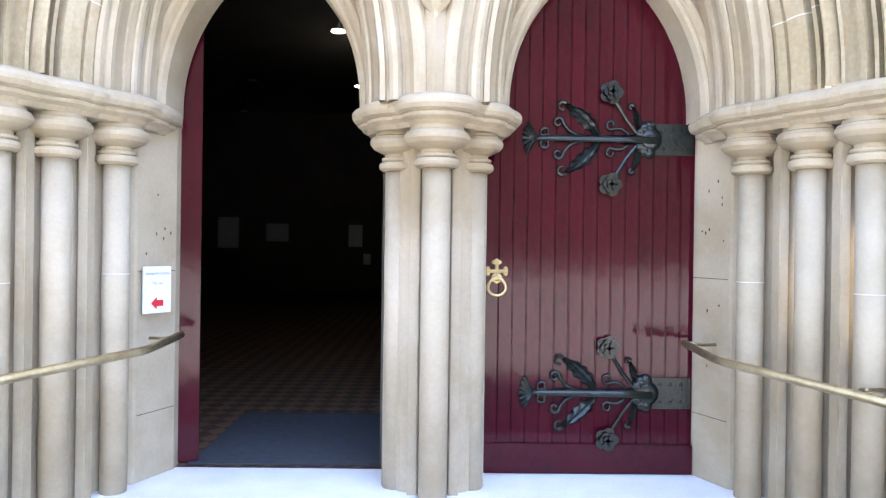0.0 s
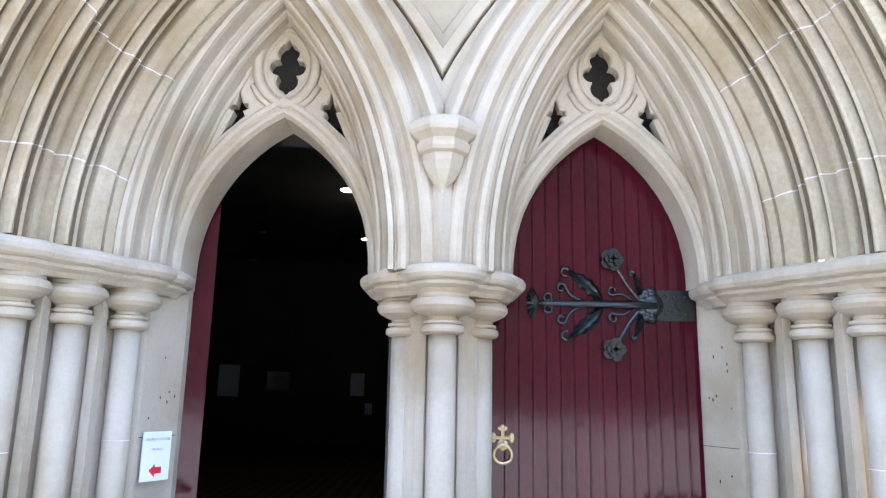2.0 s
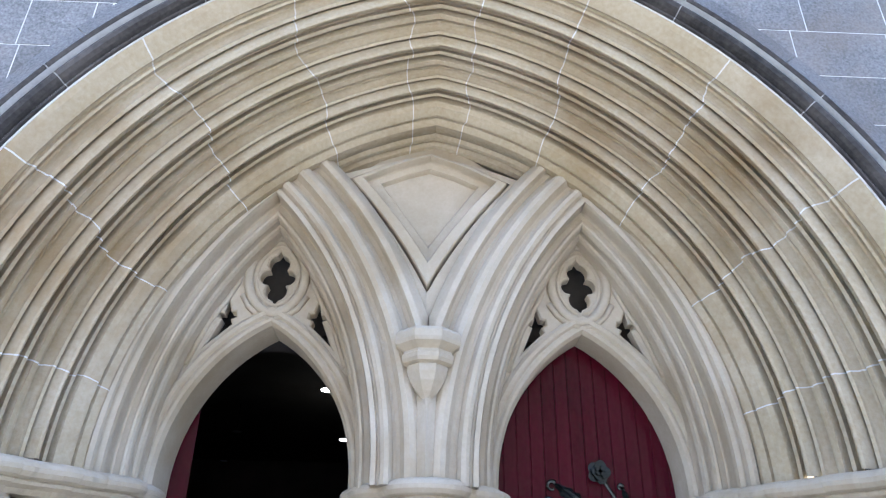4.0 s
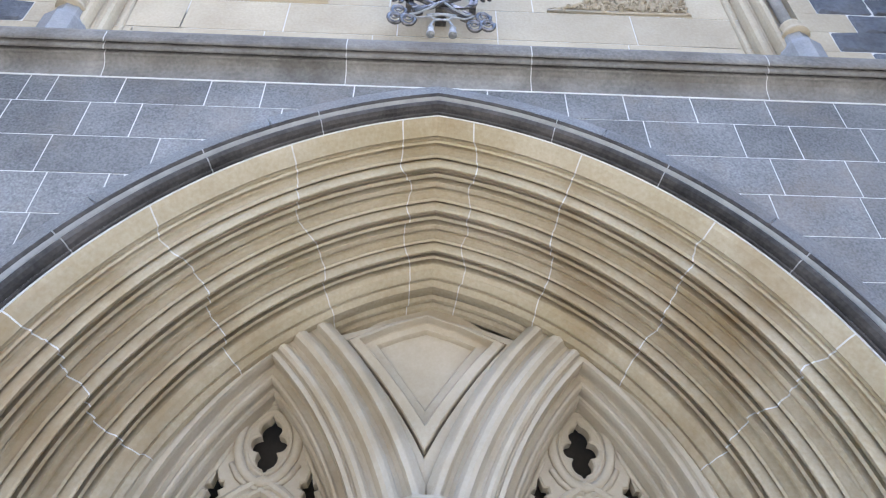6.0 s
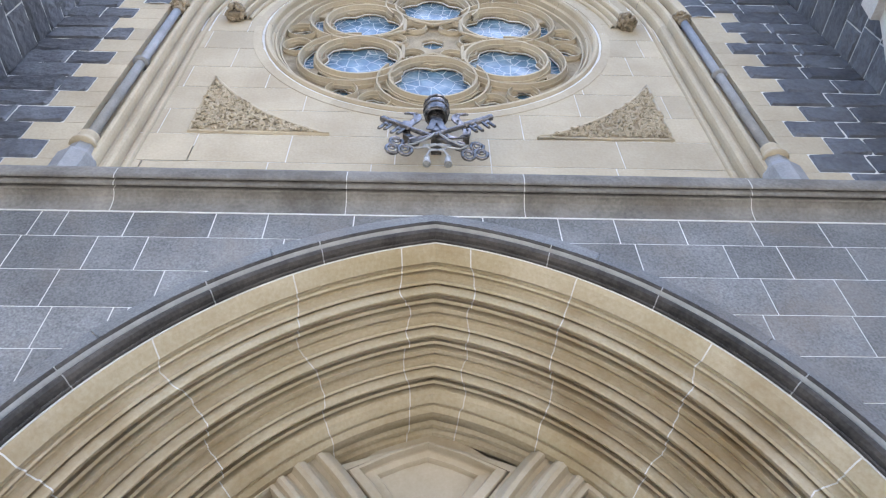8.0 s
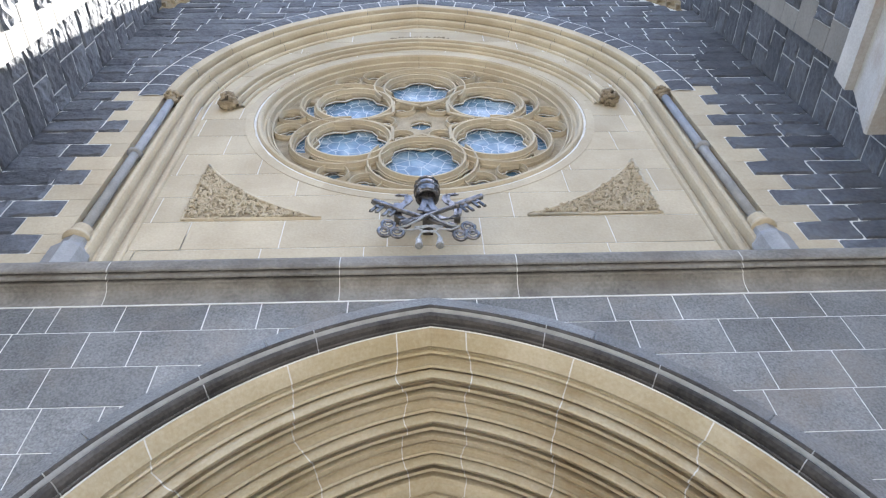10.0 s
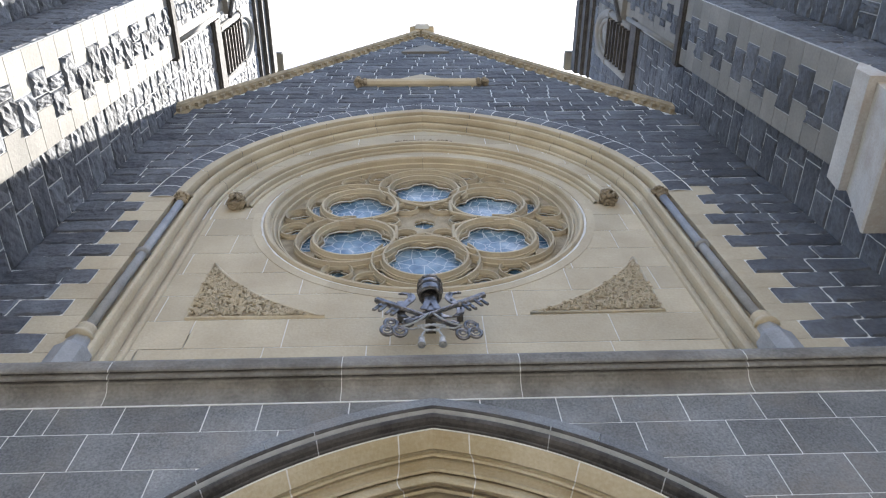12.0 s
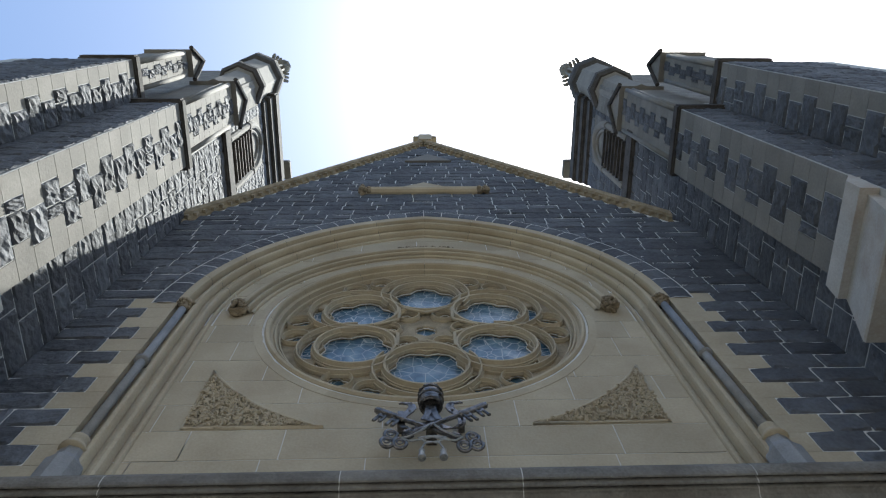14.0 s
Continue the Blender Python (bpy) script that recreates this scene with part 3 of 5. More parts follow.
lathe(bm, [(0.015, 2.77), (0.035, 2.83), (0.080, 2.87), (0.125, 2.93), (0.150, 2.985), (0.156, 3.02), (0.150, 3.035), (0.185, 3.048), (0.198, 3.07), (0.200, 3.10), (0.186, 3.108), (0.186, 3.125), (0.215, 3.145), (0.245, 3.165), (0.255, 3.19), (0.255, 3.235), (0.235, 3.26), (0.02, 3.275)], (0, 3.97, -0.03), 8)
for v in bm.verts:
    v.co = Vector((v.co.x * 0.85, 3.97 + (v.co.y - 3.97) * 0.85, 3.235 + (v.co.z - 3.245) * 0.92))
bmesh.ops.rotate(bm, verts=bm.verts, cent=(0, 3.97, 0), matrix=Matrix.Rotation(radians(22.5), 3, "Z"))
part("corbel_block", lathe(bmesh.new(), [(0.075, 2.33), (0.075, 2.6), (0.055, 2.95)], (0, 4.01, 0), 4), SANDSTONE, tymp)
part("corbel", bm, SANDSTONE, tymp, "faceted corbel under the kite panel")
tymp.location.x = -0.018

# ---- doors ----
def plank_door(side, hinge):
    d = thing("door_1" if side > 0 else "door_2", "maroon gloss-painted boarded door, closed, with iron strap hinges" if side > 0 else "maroon gloss-painted boarded door, standing open", "door", kind="structure")
    x0, x1, n = -0.70, 0.70, 15 if side > 0 else 1
    w = (x1 - x0) / n
    for k in range(n):
        a, b = x0 + k * w, x0 + (k + 1) * w
        zt = lambda x: 2.39 + math.sqrt(max(0, 1.10 ** 2 - (abs(x) + 0.40) ** 2)) + 0.05 if side > 0 else 3.3
        bm = bmesh.new()
        g, y0, y1 = 0.004, -0.028, 0.012
        prof = [(a, y1), (a, y0 + 0.004), (a + 0.004, y0 + 0.003), (a + 0.006, y0 - 0.001), (a + 0.010, y0 - 0.001), (a + 0.013, y0), ((a + b) / 2 + 0.015, y0 - 0.0016), (b - 0.004, y0), (b - 0.0005, y0 + 0.004), (b - 0.0005, y1)]
        grid(bm, [[(x, y, 0.20) for x, y in prof], [(x, y, zt(x)) for x, y in prof]])
        part("board", bm, DOORPAINT, d)
    bm = bmesh.new()
    box(bm, (x0, -0.05, 0.005), (x1, 0.012, 0.205), 0.006)
    part("bottom_rail", bm, DOORPAINT, d)
    bm = bmesh.new()
    box(bm, (x0, 0.012, 0.005), (x1, 0.05, 3.42))
    part("door_back", bm, DOORPAINT, d)
    return d


def leaf(bm, p, ang, size, y, curl=1):
    """A lobed iron leaf that ends in a scroll."""
    ca, sa = math.cos(ang), math.sin(ang)
    put = lambda u, v, dy: (p[0] + ca * u - sa * v, y - dy, p[1] + sa * u + ca * v)
    rows = []
    for k in range(11):
        f = k / 10
        w = size * 0.155 * math.sin(math.pi * min(1, f * 0.94 + 0.06)) ** 0.8 * (1 + 0.28 * math.sin(k * math.pi))
        w *= 1.18 if k % 2 else 0.86
        bend = curl * size * 0.22 * f * f
        rows.append([put(f * size, bend - w, 0.004), put(f * size, bend - w * 0.4, 0.028), put(f * size, bend, 0.016), put(f * size, bend + w * 0.4, 0.028), put(f * size, bend + w, 0.004)])
    grid(bm, rows)
    tube(bm, [put(size * (0.97 + 0.09 * math.cos(t)), curl * size * (0.22 + 0.07 + 0.09 * math.sin(t)), 0.018) for t in [-1.5 + 0.5 * j for j in range(10)]], [0.016 - 0.0009 * j for j in range(10)], 6)


def scroll(bm, p, q, y, curl, r=0.013):
    a, b = Vector((p[0], 0, p[1])), Vector((q[0], 0, q[1]))
    d = (b - a).normalized()
    nrm = Vector((-d.z, 0, d.x)) * curl
    pts = [a + (b - a) * f + nrm * 0.03 * math.sin(math.pi * f) for f in (0, 0.25, 0.5, 0.75, 1.0)]
    R = 0.036
    c = b + nrm * R
    for k in range(1, 11):
        t = k * 0.52
        rr = R * (1 - k * 0.065)
        pts.append(c + (-nrm * math.cos(t) + d * math.sin(t)) * rr)
    tube(bm, [(v.x, y - 0.012, v.z) for v in pts], [r] * 8 + [r * 0.85] * (len(pts) - 8), 6, 1.0)


def rosette(bm, x, z, y, r):
    for ring, n, rad, h in ((1.0, 5, 0.55, 0.010), (0.66, 5, 0.42, 0.034), (0.34, 4, 0.28, 0.05)):
        for k in range(n):
            a = 2 * math.pi * (k + 0.5 * (ring < 1)) / n
            cx, cz, pr = x + r * ring * 0.55 * math.cos(a), z + r * ring * 0.55 * math.sin(a), r * rad * (0.9 if ring == 1 else 0.8)
            rows = [[(cx + pr * q * math.cos(2 * math.pi * j / 10), y - h - 0.030 * (q ** 2), cz + pr * q * math.sin(2 * math.pi * j / 10)) for j in range(10)] for q in (1.0, 0.75, 0.35, 0.05)]
            grid(bm, rows, closed_v=True, caps=True)
    lathe(bm, [(r * 0.62, y - 0.008), (r * 0.55, y - 0.04), (r * 0.3, y - 0.062), (r * 0.22, y - 0.072), (r * 0.05, y - 0.078)], (x, 0, z), 10, "y")


def strap_hinge(parent, z):
    """Wrought iron strap in the form of a flowering stem; hinge at the right edge of the leaf."""
    y = -0.03
    h = part("strap_hinge", box(bmesh.new(), (0.40, y - 0.014, z - 0.105), (0.685, y, z + 0.105), 0.004), IRON, parent, "black iron strap hinge shaped as a flowering stem")
    bm = bmesh.new()
    tube(bm, [(0.42, y - 0.012, z), (0.2, y - 0.016, z), (-0.1, y - 0.016, z), (-0.32, y - 0.014, z), (-0.40, y - 0.012, z)], [0.042, 0.036, 0.032, 0.026, 0.02], 8, 0.7)
    for k in range(7):
        a = radians(90 + 30 * k)
        lathe(bm, [(0.042, y), (0.042, y - 0.02), (0.02, y - 0.032), (0.006, y - 0.034)], (0.385 + 0.062 * math.cos(a), 0, z + 0.085 * math.sin(a)), 10, "y")
    lathe(bm, [(0.085, y), (0.085, y - 0.02), (0.05, y - 0.034), (0.02, y - 0.036)], (0.385, 0, z), 16, "y")
    for k in range(6):
        lathe(bm, [(0.012, y - 0.012), (0.010, y - 0.02), (0.003, y - 0.023)], (0.48 + 0.07 * (k % 3), 0, z + (0.06 if k < 3 else -0.06)), 8, "y")
    part("stem", bm, IRON, h, smooth=True)
    bm = bmesh.new()
    for k in range(7):
        a = radians(180 + (k - 3) * 17)
        tube(bm, [(-0.37, y - 0.01, z), (-0.38 + 0.04 * math.cos(a), y - 0.022, z + 0.06 * math.sin(a)), (-0.37 + 0.09 * math.cos(a), y - 0.012, z + 0.13 * math.sin(a))], [0.012, 0.02, 0.013], 6)
    part("fan_tip", bm, IRON, h)
    for s in (-1, 1):
        bm = bmesh.new()
        leaf(bm, (0.05, z + s * 0.02), math.atan2(s * 0.23, -0.16), 0.31, y, s)
        part("acanthus_leaf", bm, IRON, h)
        bm = bmesh.new()
        scroll(bm, (-0.07, z + s * 0.02), (-0.20, z + s * 0.13), y, s)
        scroll(bm, (-0.24, z + s * 0.01), (-0.29, z + s * 0.06), y, s, 0.011)
        scroll(bm, (0.26, z + s * 0.02), (0.12, z + s * 0.06), y, -s, 0.011)
        part("tendril", bm, IRON, h, smooth=True)
        bm = bmesh.new()
        tube(bm, [(0.31, y - 0.012, z + s * 0.03), (0.23, y - 0.016, z + s * 0.13), (0.15, y - 0.014, z + s * 0.26)], 0.013, 6)
        leaf(bm, (0.315, z + s * 0.06), radians(s * 92), 0.16, y, s)
        part("flower_stalk", bm, IRON, h)
        bm = bmesh.new()
        rosette(bm, 0.122, z + s * 0.305, y, 0.078)
        part("rosette", bm, IRON, h, "dark iron rose")


door = plank_door(1, 1)
strap_hinge(door, 2.235)
strap_hinge(door, 0.545)
hd = part("door_handle", lathe(bmesh.new(), [(0.035, -0.03), (0.035, -0.042), (0.012, -0.05)], (-0.62, 0, 1.30), 14, "y"), BRASS, door, "polished brass cross-shaped drop handle")
bm = bmesh.new()
for a in range(4):
    c, s = math.cos(a * math.pi / 2), math.sin(a * math.pi / 2)
    tube(bm, [(-0.62, -0.042, 1.345), (-0.62 + 0.055 * c, -0.042, 1.345 + 0.055 * s)], 0.013, 6)
    for da in (-0.7, 0, 0.7):
        b = a * math.pi / 2 + da
        lathe(bm, [(0.015, -0.03), (0.015, -0.047), (0.006, -0.053)], (-0.62 + 0.062 * math.cos(a * math.pi / 2 + da * 0.42), 0, 1.345 + (0.062 + 0.008 * (da == 0)) * math.sin(a * math.pi / 2 + da * 0.42)), 8, "y")
part("cross_plate", bm, BRASS, hd)
bm = bmesh.new()
tube(bm, [(-0.62 + 0.058 * math.sin(t), -0.06, 1.235 + 0.058 * math.cos(t) * (1.15 if math.cos(t) > 0 else 0.85)) for t in [2 * math.pi * k / 20 for k in range(22)]], 0.010, 8)
part("ring", bm, BRASS, hd, smooth=True)
door.location = (1.03, DOOR, 0.0)
door2 = plank_door(-1, -1)
door2.matrix_basis = pose(-1.76, DOOR + 0.16, 0, 0, 0, 105) @ pose(0.70, 0, 0)
# its narrow hinged stile, standing nearly square to the opening, with two dark hinge knuckles
fold = thing("door_stile", "narrow maroon gloss-painted door stile folded beside the open doorway", "door", kind="structure")
bm = bmesh.new()
box(bm, (0, -0.025, 0.012), (0.175, 0.025, 3.25), 0.008)
part("post", bm, DOORPAINT, fold)
for zz in (0.62, 2.13):
    bm = bmesh.new()
    tube(bm, [(-0.004, -0.03, zz - 0.06), (-0.004, -0.03, zz + 0.06)], 0.014, 8)
    box(bm, (0.0, -0.029, zz - 0.045), (0.035, -0.024, zz + 0.045))
    part("hinge", bm, IRON, fold, "black iron hinge knuckle")
fold.matrix_basis = pose(-1.775, 4.80, 0, 0, 0, 14)

# ---- wall of dressed bluestone round the arch ----
def spread(k, n, rim):
    """Even steps with a narrow one at either end."""
    return 0.0 if k == 0 else 1.0 if k == n else 0.5 if n == 2 else rim + (1 - 2 * rim) * (k - 1) / (n - 2)


def unit_block(rough, seed, cells=(5, 4), base=0.006):
    """A block one unit long and high, its face towards -y."""
    rnd = random.Random(seed)
    bm = bmesh.new()
    nx, nz = cells
    rows = []
    for i in range(nx + 1):
        col = []
        for j in range(nz + 1):
            edge = i in (0, nx) or j in (0, nz)
            u, v = spread(i, nx, 0.05) - 0.5, spread(j, nz, 0.09) - 0.5
            y = -base if edge else -base - rough * (0.35 + rnd.random())
            ju = 0 if edge else (rnd.random() - 0.5) * 0.12
            col.append((u + ju * 0.5, y, v + ju))
        rows.append(col)
    vv = grid(bm, rows)
    rim = [vv[i][0] for i in range(nx + 1)] + [vv[nx][j] for j in range(1, nz + 1)] + [vv[i][nz] for i in range(nx - 1, -1, -1)] + [vv[0][j] for j in range(nz - 1, 0, -1)]
    back = [bm.verts.new((v.co.x, 0.04, v.co.z)) for v in rim]
    for k in range(len(rim)):
        bm.faces.new([rim[k], rim[(k + 1) % len(rim)], back[(k + 1) % len(rim)], back[k]])
    bmesh.ops.recalc_face_normals(bm, faces=bm.faces)
    me = bpy.data.meshes.new("block")
    bm.to_mesh(me)
    bm.free()
    return me


def block_kind(mat, rough, count, seed, cells=(5, 4), base=0.006):
    out = []
    for k in range(count):
        me = unit_block(rough, seed + k, cells, base)
        me.materials.append(mat)
        out.append(me)
    return out


FLAT_BLUE = block_kind(BLUESTONE, 0.0015, 2, 10, (2, 1))
ROCK_BLUE = block_kind(ROCKFACE, 0.022, 8, 20, base=0.008)
ROCK_WALL = block_kind(ROCKFACE, 0.020, 8, 160, (7, 6), base=0.008)
ROCK_TOWER = block_kind(ROCKFACE, 0.030, 8, 60, (7, 6), base=0.008)
QUOINS = block_kind(QUOIN, 0.001, 1, 90, (1, 1), 0.013)
SAND_BLOCKS = block_kind(SANDSTONE_PIECE, 0.001, 1, 95, (1, 1), 0.013)


def lay(kinds, name, parent, m, u0, u1, v0, v1, rnd, gap=0.010):
    """One block on the plane of the matrix m (x along, z up, face towards -y)."""
    ob = new(name, rnd.choice(kinds))
    ob.parent = parent
    ob.matrix_basis = m @ Matrix.LocRotScale(((u0 + u1) / 2, 0, (v0 + v1) / 2), None, (u1 - u0 - gap, 1, v1 - v0 - gap))
    return ob


def cut_block(name, parent, mat, y, x0, x1, z0, z1, low, gap=0.005):
    """A flat block whose lower edge follows a curve low(x)."""
    n = 48
    x0, x1, z0, z1 = x0 + gap, x1 - gap, z0 + gap, z1 - gap
    pts = [(x0 + (x1 - x0) * k / n) for k in range(n + 1)]
    keep = [low(x) < z1 - 0.01 for x in pts]
    if False in keep and keep[0] and keep[-1]:
        k0, k1 = keep.index(False), n - keep[::-1].index(False)
        mid = (pts[k0] + pts[k1]) / 2
        cut_block(name, parent, mat, y, x0 - gap, mid, z0 - gap, z1 + gap, low, gap) if k0 > 1 else None
        cut_block(name, parent, mat, y, mid, x1 + gap, z0 - gap, z1 + gap, low, gap) if k1 < n - 1 else None
        return
    pts = [x for x, k in zip(pts, keep) if k]
    if len(pts) < 2:
        return
    bm = bmesh.new()
    rows = [[(x, y - 0.007, max(z0, low(x))), (x, y - 0.007, z1), (x, y + 0.03, z1)] for x in pts]
    rows = [[(x, y + 0.03, max(z0, low(x)))] + r for x, r in zip(pts, rows)]
    grid(bm, rows, closed_v=True, caps=True)
    part(name, bm, mat, parent)


def hood_low(x):
    r = AR + 0.305
    d = r * r - (abs(x) + AC) ** 2
    return AZ + math.sqrt(d) if d > 0 else -9


front = thing("wall_front", "wall of coursed grey dressed bluestone ashlar with pale mortar joints", "wall", kind="structure")
bm = bmesh.new()
pts = [(-x, z) for x, z in arc_points(0, AC, AZ, AR + 0.05, 1, 0, apex_angle(AR + 0.05, AC), 16)]
for s in (-1, 1):
    rows = [[(s * 4.75, FRONT - 0.003, -0.34), (s * 2.66, FRONT - 0.003, -0.34)], [(s * 4.75, FRONT - 0.003, AZ), (s * 2.66, FRONT - 0.003, AZ)]]
    rows += [[(s * 4.75, FRONT - 0.003, z), (s * -x if x else 0.0, FRONT - 0.003, z)] for x, z in pts]
    rows += [[(s * 4.75, FRONT - 0.003, 6.0), (0, FRONT - 0.003, 6.0)]]
    grid(bm, rows)
part("mortar_bed", bm, MORTAR, front)
rnd = random.Random(4)
z, row = 5.90 - 0.346 * 18, 0
TOP_JOINTS = {17: [-2.87, -2.68, -2.21, -1.61, -1.23, -0.6, 0.35, 0.91, 1.33, 1.82, 2.37, 2.88], 16: [-2.90, -2.37, -2.02, -1.07, 1.43, 2.07, 2.46, 2.97],
              15: [-3.0, -2.5, -1.81, 2.22, 2.73, 3.2], 14: [-2.9, -2.41, -2.03, 2.11, 2.7, 3.2]}
while z < 5.88:
    z1 = min(z + 0.346, 5.90)
    x = -4.7 + (0.35 if row % 2 else 0.0)
    edges = [-4.75]
    while x < 4.4:
        x += rnd.uniform(0.42, 0.82)
        edges.append(min(x, 4.75))
    edges.append(4.75)
    if row in TOP_JOINTS:
        edges = sorted([-4.75, -4.2, -3.5, 3.5, 4.1, 4.75] + TOP_JOINTS[row])
    for a, b in zip(edges, edges[1:]):
        if b - a < 0.1:
            continue
        lows = [hood_low(a + (b - a) * k / 6) for k in range(7)]
        if z < AZ:
            if b < -2.62 or a > 2.62:
                lay(FLAT_BLUE, "block", front, Matrix.Translation((0, FRONT, 0)), a, b, z, z1, rnd)
        elif max(lows) <= z:
            lay(FLAT_BLUE, "block", front, Matrix.Translation((0, FRONT, 0)), a, b, z, z1, rnd)
        elif min(lows) < z1:
            cut_block("block", front, BLUESTONE, FRONT, a, b, z, z1, hood_low)
    z, row = z1, row + 1

# ---- string course ----
course = thing("string_course", "weathered moulded stone string course", "string course", kind="structure")
sc_prof = [(FRONT + dy, z) for dy, z in ((0.05, 5.84), (-0.014, 5.84), (-0.018, 5.885), (-0.026, 5.925), (-0.045, 5.965), (-0.075, 5.99), (-0.09, 5.994), (-0.094, 6.0), (-0.095, 6.075), (-0.116, 6.075), (-0.117, 6.012), (-0.122, 6.006),
                                        (-0.134, 6.014), (-0.139, 6.03), (-0.14, 6.105), (-0.156, 6.105), (-0.157, 6.052), (-0.16, 6.045), (-0.17, 6.055), (-0.175, 6.08), (-0.172, 6.15), (-0.15, 6.20), (-0.02, 6.27))] + [(UPPER + 0.02, 6.36)]
xs_ = [-4.75, -4.0, -2.39, -0.67, 0.67, 2.41, 4.0, 4.75]
for a, b in zip(xs_, xs_[1:]):
    bm = bmesh.new()
    grid(bm, [[(x, y, z) for y, z in sc_prof] for x in (a + 0.003, b - 0.003)])
    part("course_stone", bm, WEATHERED, course)
bm = bmesh.new()
for xj in xs_[1:-1]:
    grid(bm, [[(x, y + 0.002, z) for y, z in sc_prof] for x in (xj - 0.005, xj + 0.005)])
box(bm, (-4.75, FRONT - 0.012, 5.828), (4.75, FRONT + 0.05, 5.842))
part("mortar_bed", bm, MORTAR, course)

# ---- upper wall: sandstone field, nook shafts, rose window ----
FIELD = 3.35
RZ, RR = 10.12, 2.05
UC, UR, UZ = 0.65, 3.82, 10.15
upper = thing("wall_upper", "recessed buff sandstone gable field in large ashlar blocks", "wall", kind="structure")


def upper_z(x, r=UR - 0.40):
    d = r * r - (abs(x) + UC) ** 2
    return UZ + math.sqrt(d) if d > 0 else -9


bm = bmesh.new()
for s in (-1, 1):
    pts = [(s * 3.16, 6.2), (s * 3.16, UZ)] + arc_points(0, UC, UZ, UR - 0.40, s, 0, apex_angle(UR - 0.40, UC), 20)[1:]
    # field with a round hole for the rose, as a fan from the hole to the outline
    angs = [radians(-90 + 180 * k / 36) for k in range(37)]
    rows = []
    for a in angs:
        dx, dz = math.cos(a), math.sin(a)
        t = RR - 0.02
        while t < 9:
            x, z = dx * t, RZ + dz * t
            if x > 3.16 or z < 6.2 or (z > UZ and z > upper_z(x)):
                break
            t += 0.02
        rows.append([(s * dx * (RR - 0.02), FIELD + 0.0, RZ + dz * (RR - 0.02)), (s * dx * t, FIELD + 0.0, RZ + dz * t)])
    grid(bm, rows)
    box(bm, (min(s * 3.16, s * 2.2), FIELD + 0.0, 6.2), (max(s * 3.16, s * 2.2), FIELD + 0.02, 7.4))
part("mortar_bed", bm, MORTAR, upper)
rnd = random.Random(11)


def field_block(a, b, z0, z1, y):
    """An ashlar block of the field, cut round the rose and under the arch."""
    g = 0.005
    n = 12
    polys = []
    for lo, hi in ((z0, z1),):
        pts = []
        for k in range(n + 1):
            x = a + g + (b - a - 2 * g) * k / n
            bot, top = z0 + g, z1 - g
            d = (RR + 0.02) ** 2 - x * x
            if d > 0:
                h = math.sqrt(d)
                if (z0 + z1) / 2 < RZ:
                    top = min(top, RZ - h)
                else:
                    bot = max(bot, RZ + h)
                if RZ - h < bot and top < RZ + h and top > RZ - h:
                    top = bot
            if top > UZ:
                top = min(top, upper_z(x, UR - 0.41))
            pts.append((x, bot, top))
        run = []
        for p in pts + [None]:
            if p and p[2] - p[1] > 0.02:
                run.append(p)
            else:
                if len(run) > 1:
                    polys.append(run)
                run = []
    for run in polys:
        bm = bmesh.new()
        grid(bm, [[(x, y + 0.01, b0), (x, y - 0.004, b0), (x, y - 0.004, t0), (x, y + 0.01, t0)] for x, b0, t0 in run], caps=True)
        part("ashlar_block", bm, SANDSTONE_PIECE, upper)


z, row = 6.2, 0
while z < 14.0:
    z1 = z + 0.47
    edges = [-3.16]
    x = -3.16 + (0.5 if row % 2 else 0.9)
    while x < 2.7:
        edges.append(x)
        x += rnd.uniform(0.85, 1.35)
    edges.append(3.16)
    for a, b in zip(edges, edges[1:]):
        field_block(a, b, z, z1, FIELD)
    z, row = z1, row + 1

# arch band over the field
band = [(UR + r, UPPER + y) for r, y in ((0.03, 0.02), (0.03, -0.02), (0.02, -0.03), (-0.075, -0.02), (-0.085, -0.01), (-0.09, 0.03), (-0.085, 0.10), (-0.115, 0.125), (-0.15, 0.115), (-0.175, 0.08), (-0.18, 0.03), (-0.19, 0.015), (-0.215, 0.01), (-0.235, 0.02), (-0.245, 0.05),
                                         (-0.248, 0.10), (-0.24, 0.13), (-0.262, 0.14), (-0.275, 0.12), (-0.31, 0.115), (-0.335, 0.13), (-0.345, 0.16), (-0.35, 0.225), (-0.345, 0.26), (-0.38, 0.265), (-0.385, 0.205), (-0.395, 0.195), (-0.425, 0.195), (-0.435, 0.21), (-0.438, 0.24))]
